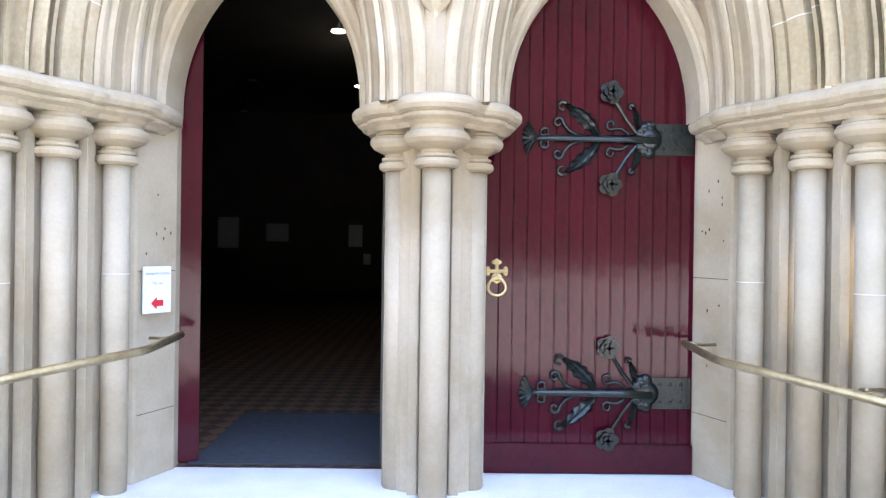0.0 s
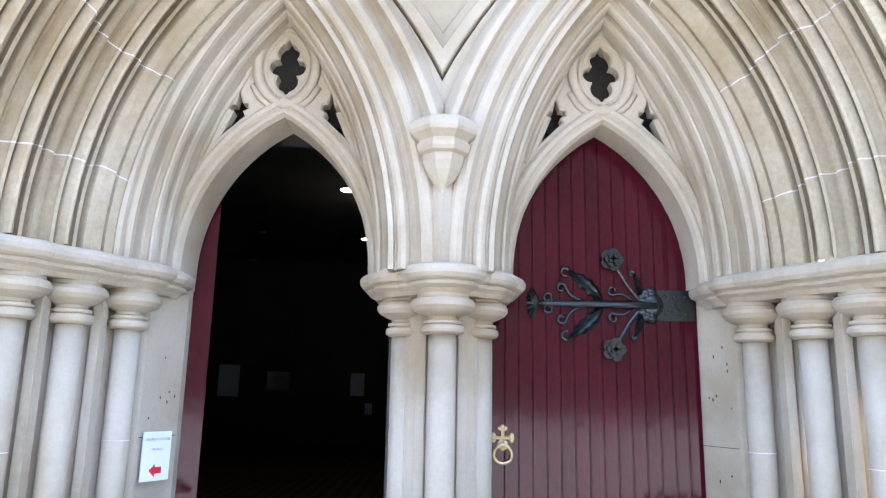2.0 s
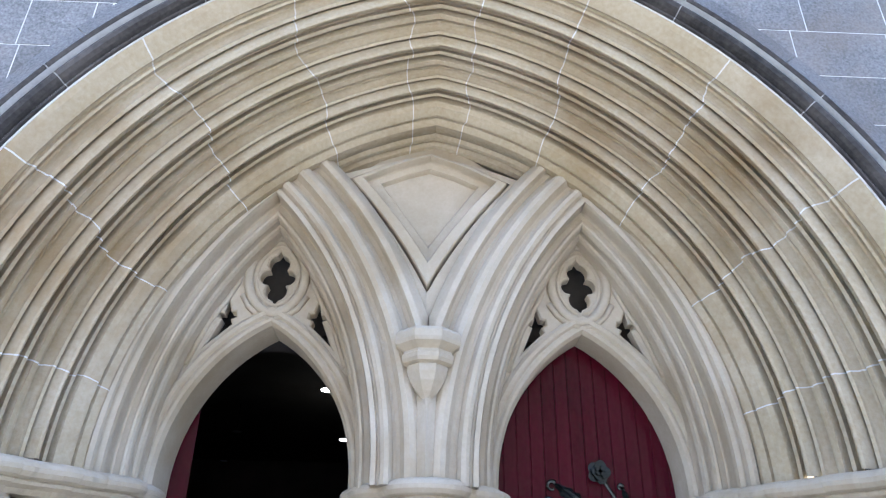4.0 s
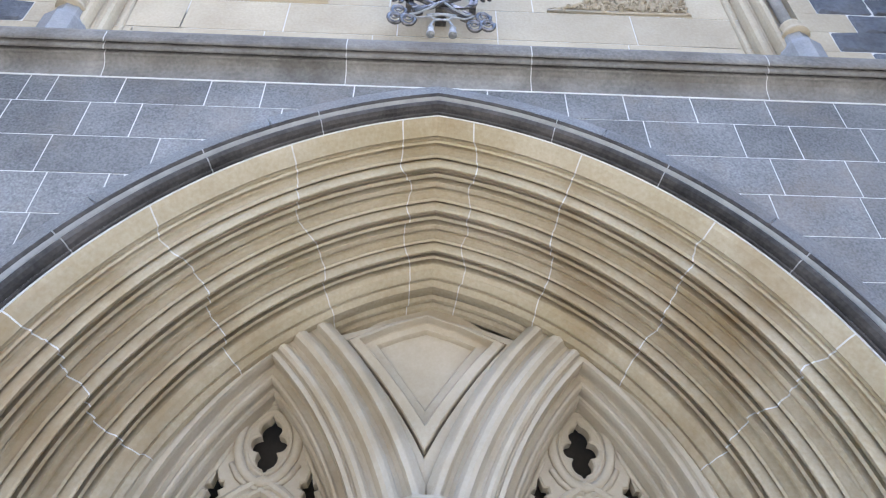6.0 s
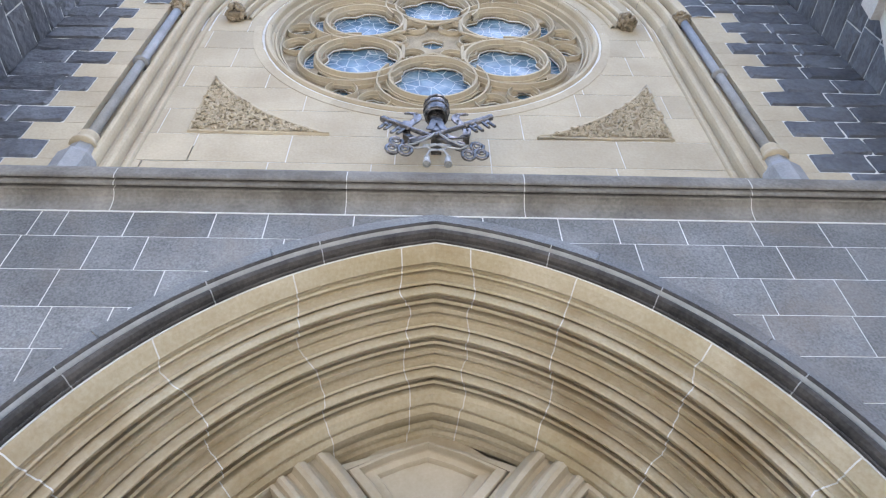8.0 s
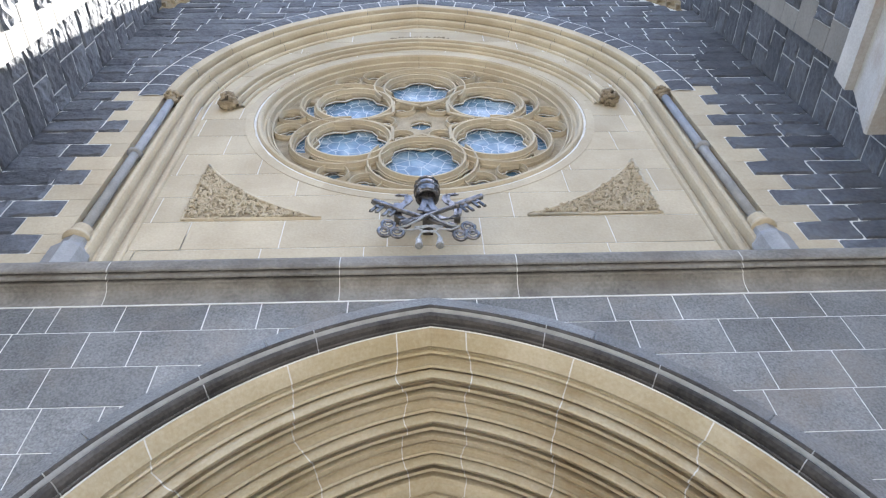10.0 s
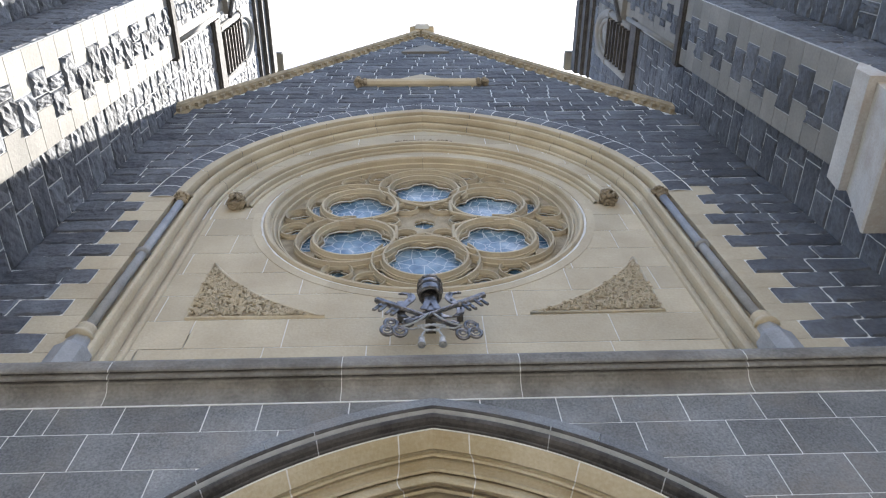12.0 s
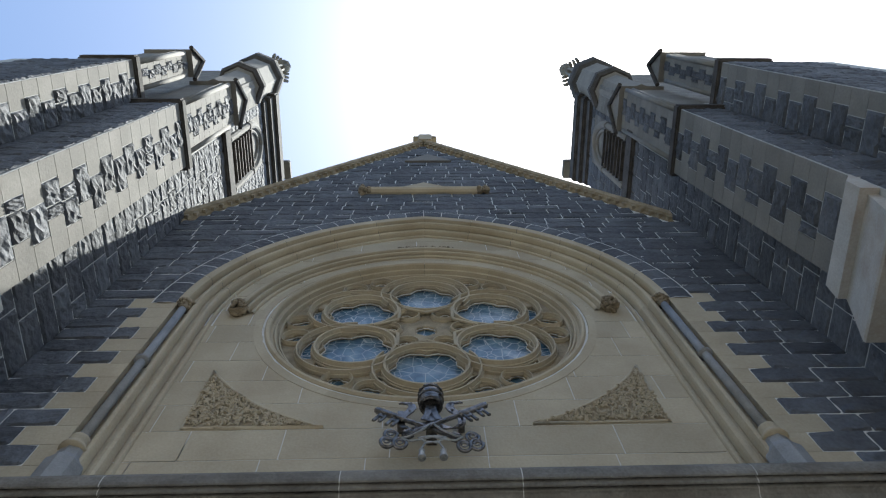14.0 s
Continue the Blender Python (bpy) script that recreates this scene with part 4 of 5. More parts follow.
for s in (-1, 1):
    for k in range(6):
        bm = bmesh.new()
        sweep_half(bm, band, 0, UC, UZ, s, k / 6 + 0.0007, (k + 1) / 6 - (0.0007 if k < 5 else 0), n=10)
        part("arch_stone", bm, SANDSTONE_PIECE, upper)
    # nook jamb
    bm = bmesh.new()
    nook_line = [(3.20, UPPER - 0.005), (3.175, UPPER + 0.01), (3.165, UPPER + 0.09), (3.13, UPPER + 0.15), (3.05, UPPER + 0.155), (3.01, UPPER + 0.11)]
    grid(bm, [[(s * x, y, z) for z in (6.2, UZ + 0.02)] for x, y in nook_line + [(r - UC, y) for r, y in band[9:]]])
    part("jamb_moulding", bm, SANDSTONE_PIECE, upper)
    nook = thing("nook_shaft", "grey bluestone nook shaft with carved sandstone capital", "shaft", group="nook shafts", kind="structure")
    bm = bmesh.new()
    lathe(bm, [(0.048, 7.2), (0.048, 10.05)], (s * 3.075, 3.135, 0), 18)
    part("shaft", bm, PIPE, nook, smooth=True)
    bm = bmesh.new()
    lathe(bm, [(0.05, 8.61), (0.075, 8.622), (0.088, 8.64), (0.078, 8.66), (0.05, 8.68)], (s * 3.075, 3.135, 0), 18)
    part("ring", bm, PIPE, nook, smooth=True)
    bm = bmesh.new()
    lathe(bm, [(0.12, 7.0), (0.12, 7.03), (0.10, 7.06), (0.085, 7.1), (0.095, 7.13), (0.09, 7.17), (0.06, 7.2)], (s * 3.075, 3.135, 0), 18)
    part("base", bm, SANDSTONE_PIECE, nook, smooth=True)
    bm = bmesh.new()
    lathe(bm, [(0.17, 6.3), (0.17, 6.82), (0.13, 6.9), (0.12, 7.0)], (s * 3.075, 3.18, 0), 8)
    part("plinth", bm, PIPE, nook, "grey stone plinth")
    bm = bmesh.new()
    r2 = random.Random(31)
    lathe(bm, [(0.055, 10.0), (0.06, 10.03), (0.065, 10.10), (0.085, 10.16), (0.09, 10.19), (0.03, 10.2)], (s * 3.075, 3.135, 0), 12)
    for k in range(34):
        a, h = r2.uniform(0, 6.28), r2.uniform(10.04, 10.17)
        q = 0.06 + (h - 10.03) * 0.25
        bmesh.ops.create_icosphere(bm, subdivisions=1, radius=r2.uniform(0.018, 0.032), matrix=Matrix.Translation((s * 3.075 + q * math.cos(a), 3.135 + q * math.sin(a), h)))
    part("leaf_capital", bm, CARVED, nook, "carved foliage capital")

# quoins of the sandstone surround, toothed into the bluestone
z, k = 6.2, 0
while z < 10.3:
    for s in (-1, 1):
        w = 3.64 if k % 2 else 3.38
        if z > 9.6:
            w += 0.12
        lay(SAND_BLOCKS, "quoin", upper, Matrix.Translation((0, UPPER, 0)), *sorted((s * 3.17, s * w)), z, z + 0.293, rnd, 0.006)
    z, k = z + 0.293, k + 1
QTOP = z

# ---- rose window ----
rose = thing("rose_window", "round sandstone rose window with flowing tracery and blue leaded glass, cloud reflections painted as pale patches", "rose window", kind="structure")
rings = [(RR + r, FIELD + y) for r, y in ((0.13, 0.002), (0.13, -0.010), (0.03, -0.012), (0.022, 0.02), (0.006, 0.03), (-0.004, -0.01), (-0.025, -0.035), (-0.055, -0.035), (-0.072, -0.01), (-0.078, 0.055), (-0.105, 0.072), (-0.122, 0.05), (-0.138, 0.055), (-0.144, 0.125), (-0.160, 0.140), (-0.172, 0.110), (-0.188, 0.118), (-0.192, 0.16), (-0.205, 0.33))]
for k in range(12):
    bm = bmesh.new()
    a0, a1 = 2 * math.pi * k / 12 + 0.001, 2 * math.pi * (k + 1) / 12 - 0.001
    grid(bm, [[(q * math.cos(a0 + (a1 - a0) * j / 8), y, RZ + q * math.sin(a0 + (a1 - a0) * j / 8)) for j in range(9)] for q, y in rings])
    part("ring_stone", bm, SANDSTONE_PIECE, rose)
G = RR - 0.16
PR, PD = 0.50, 1.015
holes = []


def foiled(cx, cz, r, n, turn, inner=0.60):
    """Points of a foiled opening with n round lobes meeting in cusps."""
    d = r * inner
    lobe = r - d
    pts = []
    for i in range(n):
        a = turn + 2 * math.pi * i / n
        m = math.pi / n
        q = math.sqrt(max(1e-6, lobe ** 2 - (d * math.sin(m)) ** 2)) if lobe > d * math.sin(m) else 0.0
        cusp = d * math.cos(m) + q
        wide = math.atan2(cusp * math.sin(m), cusp * math.cos(m) - d)
        for j in range(9):
            b = a - wide * 0.97 + 2 * wide * 0.97 * j / 8
            pts.append((cx + d * math.cos(a) + lobe * math.cos(b), cz + d * math.sin(a) + lobe * math.sin(b)))
    return pts


ringspec = []


def crisp_ring(bm, cx, cz, r, y, w, proud, a0=0.0, a1=2 * math.pi, n=40):
    """A moulded tracery bar round a circle or an arc: a fillet between two hollows."""
    prof = [(r - w, y), (r - w, y - proud * 0.45), (r - w * 0.75, y - proud * 0.5), (r - w * 0.55, y - proud * 0.35), (r - w * 0.3, y - proud * 0.9), (r - w * 0.25, y - proud),
            (r + w * 0.25, y - proud), (r + w * 0.3, y - proud * 0.9), (r + w * 0.55, y - proud * 0.35), (r + w * 0.75, y - proud * 0.5), (r + w, y - proud * 0.45), (r + w, y)]
    whole = a1 - a0 > 6.28
    grid(bm, [[(cx + q * math.cos(a0 + (a1 - a0) * k / n), yy, cz + q * math.sin(a0 + (a1 - a0) * k / n)) for k in range(n if whole else n + 1)] for q, yy in prof], closed_v=whole)


for k in range(6):
    a = radians(90 + 60 * k)
    cx, cz = PD * math.cos(a), RZ + PD * math.sin(a)
    holes.append(foiled(cx, cz, PR * 0.955, 5, a, 0.52))
    ringspec.append((cx, cz, PR, 0.036, 0.085))
    # small light towards the centre and a pair beside each petal at the rim
    b = a + radians(30)
    holes.append(foiled(0.48 * math.cos(b), RZ + 0.48 * math.sin(b), 0.135, 3, b, 0.42))
    ringspec.append((0.48 * math.cos(b), RZ + 0.48 * math.sin(b), 0.15, 0.020, 0.06))
    for da in (-7.6, 7.6):
        q = b + radians(da)
        holes.append(foiled(1.67 * math.cos(q), RZ + 1.67 * math.sin(q), 0.160, 3, q, 0.42))
        ringspec.append((1.67 * math.cos(q), RZ + 1.67 * math.sin(q), 0.178, 0.016, 0.06))
    # crescent lights between each petal and the arc that embraces it
    for sgn in (-1, 1):
        cres = []
        for j in range(8):
            q = a + sgn * radians(7 + 66 * j / 7)
            cres.append((cx + 0.552 * math.cos(q), cz + 0.552 * math.sin(q)))
        for j in range(7, -1, -1):
            q = a + sgn * radians(9 + 62 * j / 7)
            out_ = 0.592 + 0.085 * math.cos(q - a)
            cres.append((cx + out_ * math.cos(q), cz + out_ * math.sin(q)))
        holes.append(cres)
holes.append(foiled(0, RZ, 0.14, 6, radians(90), 0.5))
disc = [(G * math.cos(2 * math.pi * k / 72), RZ + G * math.sin(2 * math.pi * k / 72)) for k in range(72)]
pierced_plate("tracery", disc, holes, FIELD + 0.205, 0.06, TRACERY, rose, "buff sandstone tracery", 0.012)
for h in holes:
    bm = bmesh.new()
    mx_, mz_ = sum(p[0] for p in h) / len(h), sum(p[1] for p in h) / len(h)
    loop = [(mx_ + (x - mx_) * 0.985, FIELD + 0.210, mz_ + (z - mz_) * 0.985) for x, z in h[::2]]
    small = max(abs(x - mx_) for x, z in h) < 0.25
    tube(bm, loop + loop[:2], 0.006 if small else 0.008, 5)
    part("glazing_bead", bm, MORTAR, rose, "white glazing bead")
    if small:
        continue
    bm = bmesh.new()
    loop = [(mx_ + (x - mx_) * 1.07, FIELD + 0.168, mz_ + (z - mz_) * 1.07) for x, z in h[::2]]
    tube(bm, loop + loop[:2], 0.013, 5)
    part("cusp_moulding", bm, SANDSTONE_PIECE, rose, smooth=True)
for cx, cz, r, w, proud in ringspec:
    bm = bmesh.new()
    crisp_ring(bm, cx, cz, r, FIELD + 0.178, w * 1.25, proud * 1.1)
    part("tracery_ring", bm, SANDSTONE_PIECE, rose)
for k in range(6):
    a = radians(90 + 60 * k)
    # an outer arc embraces each petal and the lights beside it; two short bars make the ogee point towards the centre
    bm = bmesh.new()
    crisp_ring(bm, 1.10 * math.cos(a), RZ + 1.10 * math.sin(a), 0.635, FIELD + 0.179, 0.034, 0.095, a - radians(125), a + radians(125), 36)
    part("outer_arc", bm, SANDSTONE_PIECE, rose)
    bm = bmesh.new()
    for sgn in (-1, 1):
        q0, q1 = a + math.pi - sgn * radians(38), a
        tip = (0.42 * math.cos(a), FIELD + 0.11, RZ + 0.42 * math.sin(a))
        start = (PD * math.cos(a) + (PR + 0.02) * math.cos(q0), FIELD + 0.11, RZ + PD * math.sin(a) + (PR + 0.02) * math.sin(q0))
        mid_ = tuple((u + v) / 2 * 0.985 + 0.015 * w for u, v, w in zip(tip, start, (0, FIELD + 0.11, RZ)))
        tube(bm, [start, mid_, tip], 0.024, 6)
    part("ogee_point", bm, SANDSTONE_PIECE, rose)
bm = bmesh.new()
bm.faces.new([bm.verts.new(((G + 0.02) * math.cos(2 * math.pi * k / 64), FIELD + 0.245, RZ + (G + 0.02) * math.sin(2 * math.pi * k / 64))) for k in range(64)])
part("glass", bm, GLASS, rose, "blue leaded glass, cloud reflections painted as pale patches")
r2 = random.Random(5)
# drip mould over the rose
for s in (-1, 1):
    bm = bmesh.new()
    prof = [(2.56 + r, FIELD + y) for r, y in ((0.14, 0), (0.135, -0.06), (0.11, -0.105), (0.07, -0.125), (0.03, -0.12), (0.022, -0.10), (0.02, -0.02), (0.0, -0.015), (-0.008, -0.07), (-0.03, -0.095), (-0.055, -0.09), (-0.063, -0.065), (-0.065, -0.015), (-0.085, -0.012), (-0.09, -0.04), (-0.115, -0.045), (-0.13, -0.03), (-0.132, 0.0))]
    sweep_half(bm, prof, 0, 0.15, 10.0, s, 0.08, 1.0, n=26)
    part("drip_mould", bm, SANDSTONE_PIECE, rose)
    boss = thing("carved_boss", "weathered carved foliage boss on the wall", "carving", group="label stops of the rose window")
    bm = bmesh.new()
    for k in range(60):
        p = Vector((r2.gauss(0, 1), r2.gauss(0, 1), r2.gauss(0, 1))).normalized()
        q = Vector((s * 2.46 + p.x * 0.105, FIELD - 0.09 + p.y * 0.09, 10.32 + p.z * 0.125))
        bmesh.ops.create_icosphere(bm, subdivisions=1, radius=r2.uniform(0.02, 0.042), matrix=Matrix.Translation(q))
    box(bm, (s * 2.46 - 0.07, FIELD - 0.11, 10.24), (s * 2.46 + 0.07, FIELD + 0.0, 10.40))
    part("foliage", bm, CARVED, boss)
    # spandrel carving
    sp = thing("spandrel_carving", "triangular sunk panel of carved sandstone foliage", "carving", group="spandrel panels")
    hyp = []
    for k in range(15):
        a = math.atan2(8.76 - 10.22, 2.37) + (math.atan2(7.65 - 10.22, 1.01) - math.atan2(8.76 - 10.22, 2.37)) * k / 14
        hyp.append((2.775 * math.cos(a), 10.22 + 2.775 * math.sin(a)))
    tri = hyp + [(2.37, 7.65)]
    bm = bmesh.new()
    tube(bm, [(s * x, FIELD - 0.004, z) for x, z in tri + tri[:2]], 0.022, 6)
    part("border", bm, SANDSTONE_PIECE, sp, smooth=True)
    # ground darker than the border: shade between the leaves painted in
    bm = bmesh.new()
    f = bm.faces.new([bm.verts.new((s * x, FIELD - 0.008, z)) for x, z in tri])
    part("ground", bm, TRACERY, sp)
    bm = bmesh.new()
    for k in range(1150):
        x, z = r2.uniform(1.05, 2.35), r2.uniform(7.67, 8.72)
        if math.hypot(x, z - 10.22) < 2.80:
            continue
        t = r2.uniform(0, 6.28)
        q_ = r2.uniform(0.035, 0.07)
        pts = [(s * (x + q_ * math.cos(t + 0.7 * j) * j / 5), FIELD - 0.014 - 0.014 * math.sin(j * 0.7), z + q_ * math.sin(t + 0.7 * j) * j / 5) for j in range(5)]
        tube(bm, pts, [0.006, 0.012, 0.014, 0.011, 0.004], 5, 0.7)
    tagged(part("foliage", bm, SANDSTONE_PIECE, sp), kind="stuff")
bm = bmesh.new()
for k in range(70):
    x = r2.uniform(-0.45, 0.45)
    z = 12.36 - 0.16 * x * x + r2.uniform(-0.03, 0.03)
    bmesh.ops.create_icosphere(bm, subdivisions=1, radius=r2.uniform(0.015, 0.03), matrix=Matrix.Translation((x + 0.02, FIELD - 0.10, z + 0.30)))
part("apex_foliage", bm, CARVED, rose, "carved foliage over the drip moulding")

# ---- emblem of crossed keys under a tiara ----
emb = thing("emblem", "dark bronze emblem of crossed keys and a tiara on the wall", "emblem")
EY = 3.10
bm = bmesh.new()
lathe(bm, [(0.02, 7.68), (0.08, 7.665), (0.092, 7.60), (0.112, 7.592), (0.122, 7.605), (0.122, 7.64), (0.130, 7.66), (0.138, 7.70), (0.136, 7.735), (0.143, 7.76), (0.143, 7.80), (0.132, 7.825), (0.135, 7.86), (0.120, 7.92), (0.092, 7.97), (0.05, 8.01), (0.015, 8.03)], (0.01, EY, 0), 28)
for v in bm.verts:
    v.co = Vector((0.01, EY, 7.625)) + (v.co - Vector((0.01, EY, 7.60))) * 0.86
tiara = part("tiara", bm, BRONZE, emb, smooth=True)
shrink = Matrix.Translation((0.01, EY, 7.625)) @ Matrix.Scale(0.86, 4) @ Matrix.Translation((-0.01, -EY, -7.60))
for h, r in ((7.615, 0.124), (7.725, 0.141), (7.84, 0.138)):
    bm = bmesh.new()
    tube(bm, [(0.01 + r * math.cos(2 * math.pi * k / 24), EY + r * math.sin(2 * math.pi * k / 24), h) for k in range(26)], 0.010, 6)
    for k in range(12):
        a = 2 * math.pi * k / 12
        bmesh.ops.create_icosphere(bm, subdivisions=1, radius=0.014, matrix=Matrix.Translation((0.01 + r * math.cos(a), EY + r * math.sin(a), h + 0.022)))
    bm.transform(shrink)
    part("crown_band", bm, BRONZE, tiara)
bm = bmesh.new()
bmesh.ops.create_icosphere(bm, subdivisions=2, radius=0.03, matrix=Matrix.Translation((0.01, EY, 8.045)))
bm.transform(shrink)
part("orb", bm, BRONZE, tiara)
bm = bmesh.new()
box(bm, (-0.04, EY - 0.02, 7.36), (0.06, FIELD, 7.44))
tube(bm, [(0.01, EY + 0.02, 7.62), (0.01, EY + 0.02, 7.3)], 0.035, 8)
part("bracket", bm, BRONZE, emb)
for s in (-1, 1):
    dy = 0.02 * s
    p0, p1 = Vector((0.01 + s * 0.255, EY + dy - 0.05, 7.045)), Vector((0.01 - s * 0.515, EY + dy - 0.05, 7.535))
    bm = bmesh.new()
    tube(bm, [p0, p1], 0.023, 10)
    n = 16
    for k in range(n):
        f = 0.68 + 0.32 * k / n
        q = p0.lerp(p1, f)
        bmesh.ops.create_icosphere(bm, subdivisions=1, radius=0.036, matrix=Matrix.Translation(q))
    tube(bm, [p0.lerp(p1, 0.02), p0.lerp(p1, 0.10)], 0.045, 8)
    key = part("key", bm, BRONZE, emb)
    bm = bmesh.new()
    d = (p1 - p0).normalized()
    nrm = Vector((d.z, 0, -d.x)) * (-1 if s > 0 else 1)
    if nrm.z > 0:
        nrm = -nrm
    for f, ln in ((0.70, 0.135), (0.76, 0.15), (0.85, 0.135), (0.91, 0.15)):
        q = p0.lerp(p1, f)
        tube(bm, [q, q + nrm * ln, q + nrm * ln + d * 0.012], 0.016, 6)
    for f in (0.73, 0.88):
        q = p0.lerp(p1, f)
        tube(bm, [q - d * 0.03 + nrm * 0.06, q + d * 0.03 + nrm * 0.06], 0.03, 6, 0.5)
    part("bit", bm, BRONZE, key)
    bm = bmesh.new()
    c = p0 - d * 0.08
    for ang in (0, 95, -95):
        o = Vector((math.cos(radians(ang) + math.atan2(-d.z, -d.x)), 0, math.sin(radians(ang) + math.atan2(-d.z, -d.x)))) * 0.076
        tube(bm, [c + o + Vector((0.056 * math.cos(2 * math.pi * k / 24), 0.012 * math.cos(k / 3), 0.056 * math.sin(2 * math.pi * k / 24))) for k in range(26)], 0.016, 8)
        tube(bm, [c + o + Vector((0.028 * math.cos(2 * math.pi * k / 16), -0.014, 0.028 * math.sin(2 * math.pi * k / 16))) for k in range(18)], 0.007, 6)
    part("bow", bm, BRONZE, key, smooth=True)
    # ribbon
    bm = bmesh.new()
    rib = [(0.03, 7.36), (0.09, 7.30), (0.16, 7.265), (0.23, 7.275), (0.275, 7.33), (0.285, 7.41), (0.255, 7.49), (0.20, 7.56), (0.175, 7.62), (0.19, 7.68), (0.235, 7.71), (0.27, 7.69)]
    rows = []
    for k, (x, z) in enumerate(rib):
        w = 0.075
        rows.append([(0.01 + s * (x - w / 2), EY - 0.005, z - 0.01), (0.01 + s * (x + w / 2), EY, z + 0.01), (0.01 + s * (x + w / 2), EY + 0.02, z + 0.015), (0.01 + s * (x - w / 2), EY + 0.015, z - 0.005)])
    grid(bm, rows, closed_v=True, caps=True)
    for x, z in rib[1::2]:
        bmesh.ops.create_icosphere(bm, subdivisions=1, radius=0.013, matrix=Matrix.Translation((0.01 + s * x, EY - 0.006, z)))
    part("ribbon", bm, BRONZE, emb, "studded bronze ribbon")
    bm = bmesh.new()
    grid(bm, [[(0.01 + s * (x - 0.028), EY - 0.03, z), (0.01 + s * (x + 0.028), EY - 0.035, z + 0.012), (0.01 + s * (x + 0.028), EY - 0.02, z + 0.012), (0.01 + s * (x - 0.028), EY - 0.015, z)] for x, z in ((0.015, 7.60), (0.025, 7.50), (0.045, 7.42), (0.07, 7.36))], closed_v=True, caps=True)
    part("lappet", bm, BRONZE, emb)
    bm = bmesh.new()
    box(bm, (0.01 + s * 0.29 - 0.03, EY + 0.03, 7.55), (0.01 + s * 0.29 + 0.03, FIELD, 7.61), 0.004)
    part("wall_anchor", bm, BRONZE, emb)
    bm = bmesh.new()
    cord = [(0.02, 7.20), (0.10, 7.10), (0.20, 7.02), (0.27, 7.0), (0.20, 6.95), (0.10, 6.97), (-0.02, 7.02), (-0.12, 7.0), (-0.06, 6.94), (0.06, 6.92), (0.09, 6.85), (0.09, 6.82)]
    tube(bm, [(0.01 + s * x, EY - 0.085, z) for x, z in cord], 0.010, 6)
    crd = part("cord", bm, ROPE, emb, smooth=True)
    bm = bmesh.new()
    lathe(bm, [(0.012, 6.83), (0.028, 6.81), (0.022, 6.79), (0.034, 6.74), (0.036, 6.71), (0.01, 6.70)], (0.01 + s * 0.09, EY - 0.085, 0), 10)
    part("tassel", bm, ROPE, crd, "pale metal tassel")

emb.location = (0.012, 0, -0.045)

# ---- bluestone gable ----
gable = thing("wall_gable", "bluestone gable wall with pale mortar joints", "wall", kind="structure")
bm = bmesh.new()
XL, XR, GZ, GA = -4.28, 4.64, 13.6, 20.65
for s, X in ((-1, XL), (1, XR)):
    arc = arc_points(0, UC, UZ, UR, s, 0, apex_angle(UR, UC), 20)
    top = lambda x: GA - abs(x) * (GA - GZ) / 4.3
    rows = [[(s * 3.30, UPPER - 0.009, 5.9), (X, UPPER - 0.009, 5.9)], [(s * 3.30, UPPER - 0.009, UZ), (X, UPPER - 0.009, UZ)]]
    rows += [[(x, UPPER - 0.009, z), (X, UPPER - 0.009, max(z, 0))] for x, z in arc if z < GZ - 0.1]
    x_, z_ = [p for p in arc if p[1] < GZ - 0.1][-1]
    rows += [[(x, UPPER - 0.009, z), (X + (0 - X) * 0.0, UPPER - 0.009, GZ) if abs(x) > 99 else ((X * (abs(x) / abs(x_)) if abs(x_) else 0), UPPER - 0.009, top(X * abs(x) / abs(x_)))] for x, z in arc if z >= GZ - 0.1]
    grid(bm, rows)
part("mortar_bed", bm, MORTAR, gable)


def arch_low(x):
    d = (UR + 0.34) ** 2 - (abs(x) + UC) ** 2
    return UZ + math.sqrt(d) if d > 0 else -9


z, row = 6.2, 0
rnd = random.Random(8)
while z < GA:
    z1 = z + 0.293
    half_l, half_r = (abs(XL), XR)
    if z1 > GZ:
        q = max(0.0, (GA + 0.12 - z1) * 4.3 / (GA - GZ))
        half_l, half_r = min(half_l, q), min(half_r, q)
    inner = 0.0
    if z < QTOP - 0.1:
        inner = (3.64 if row % 2 else 3.38) + (0.12 if z > 9.6 else 0)
    elif z < 14.5:
        d = (UR + 0.34) ** 2 - (z - UZ) ** 2
        inner = max(0, math.sqrt(max(d, 0)) - UC) if d > 0 else 0
        d1 = (UR + 0.34) ** 2 - (z1 - UZ) ** 2
        core = max(0, math.sqrt(d1) - UC) if d1 > 0 else 0
        for sg in (-1, 1):
            steps = max(1, round((inner - core) / 0.55))
            for k in range(steps):
                a, b = core + (inner - core) * k / steps, core + (inner - core) * (k + 1) / steps
                cut_block("block", gable, ROCKFACE, UPPER - 0.015, *sorted((sg * a, sg * b)), z, z1, arch_low)
    spans = [(-half_l, -inner), (inner, half_r)] if inner > 0.01 else [(-half_l, half_r)]
    for a, b in spans:
        x = a
        while x < b - 0.02:
            w = rnd.uniform(0.34, 0.70)
            e = x + w
            if b - e < 0.25:
                e = b
            lay(ROCK_BLUE, "block", gable, Matrix.Translation((0, UPPER, 0)), x, e, z, z1, rnd, 0.011)
            x = e
    z, row = z1, row + 1
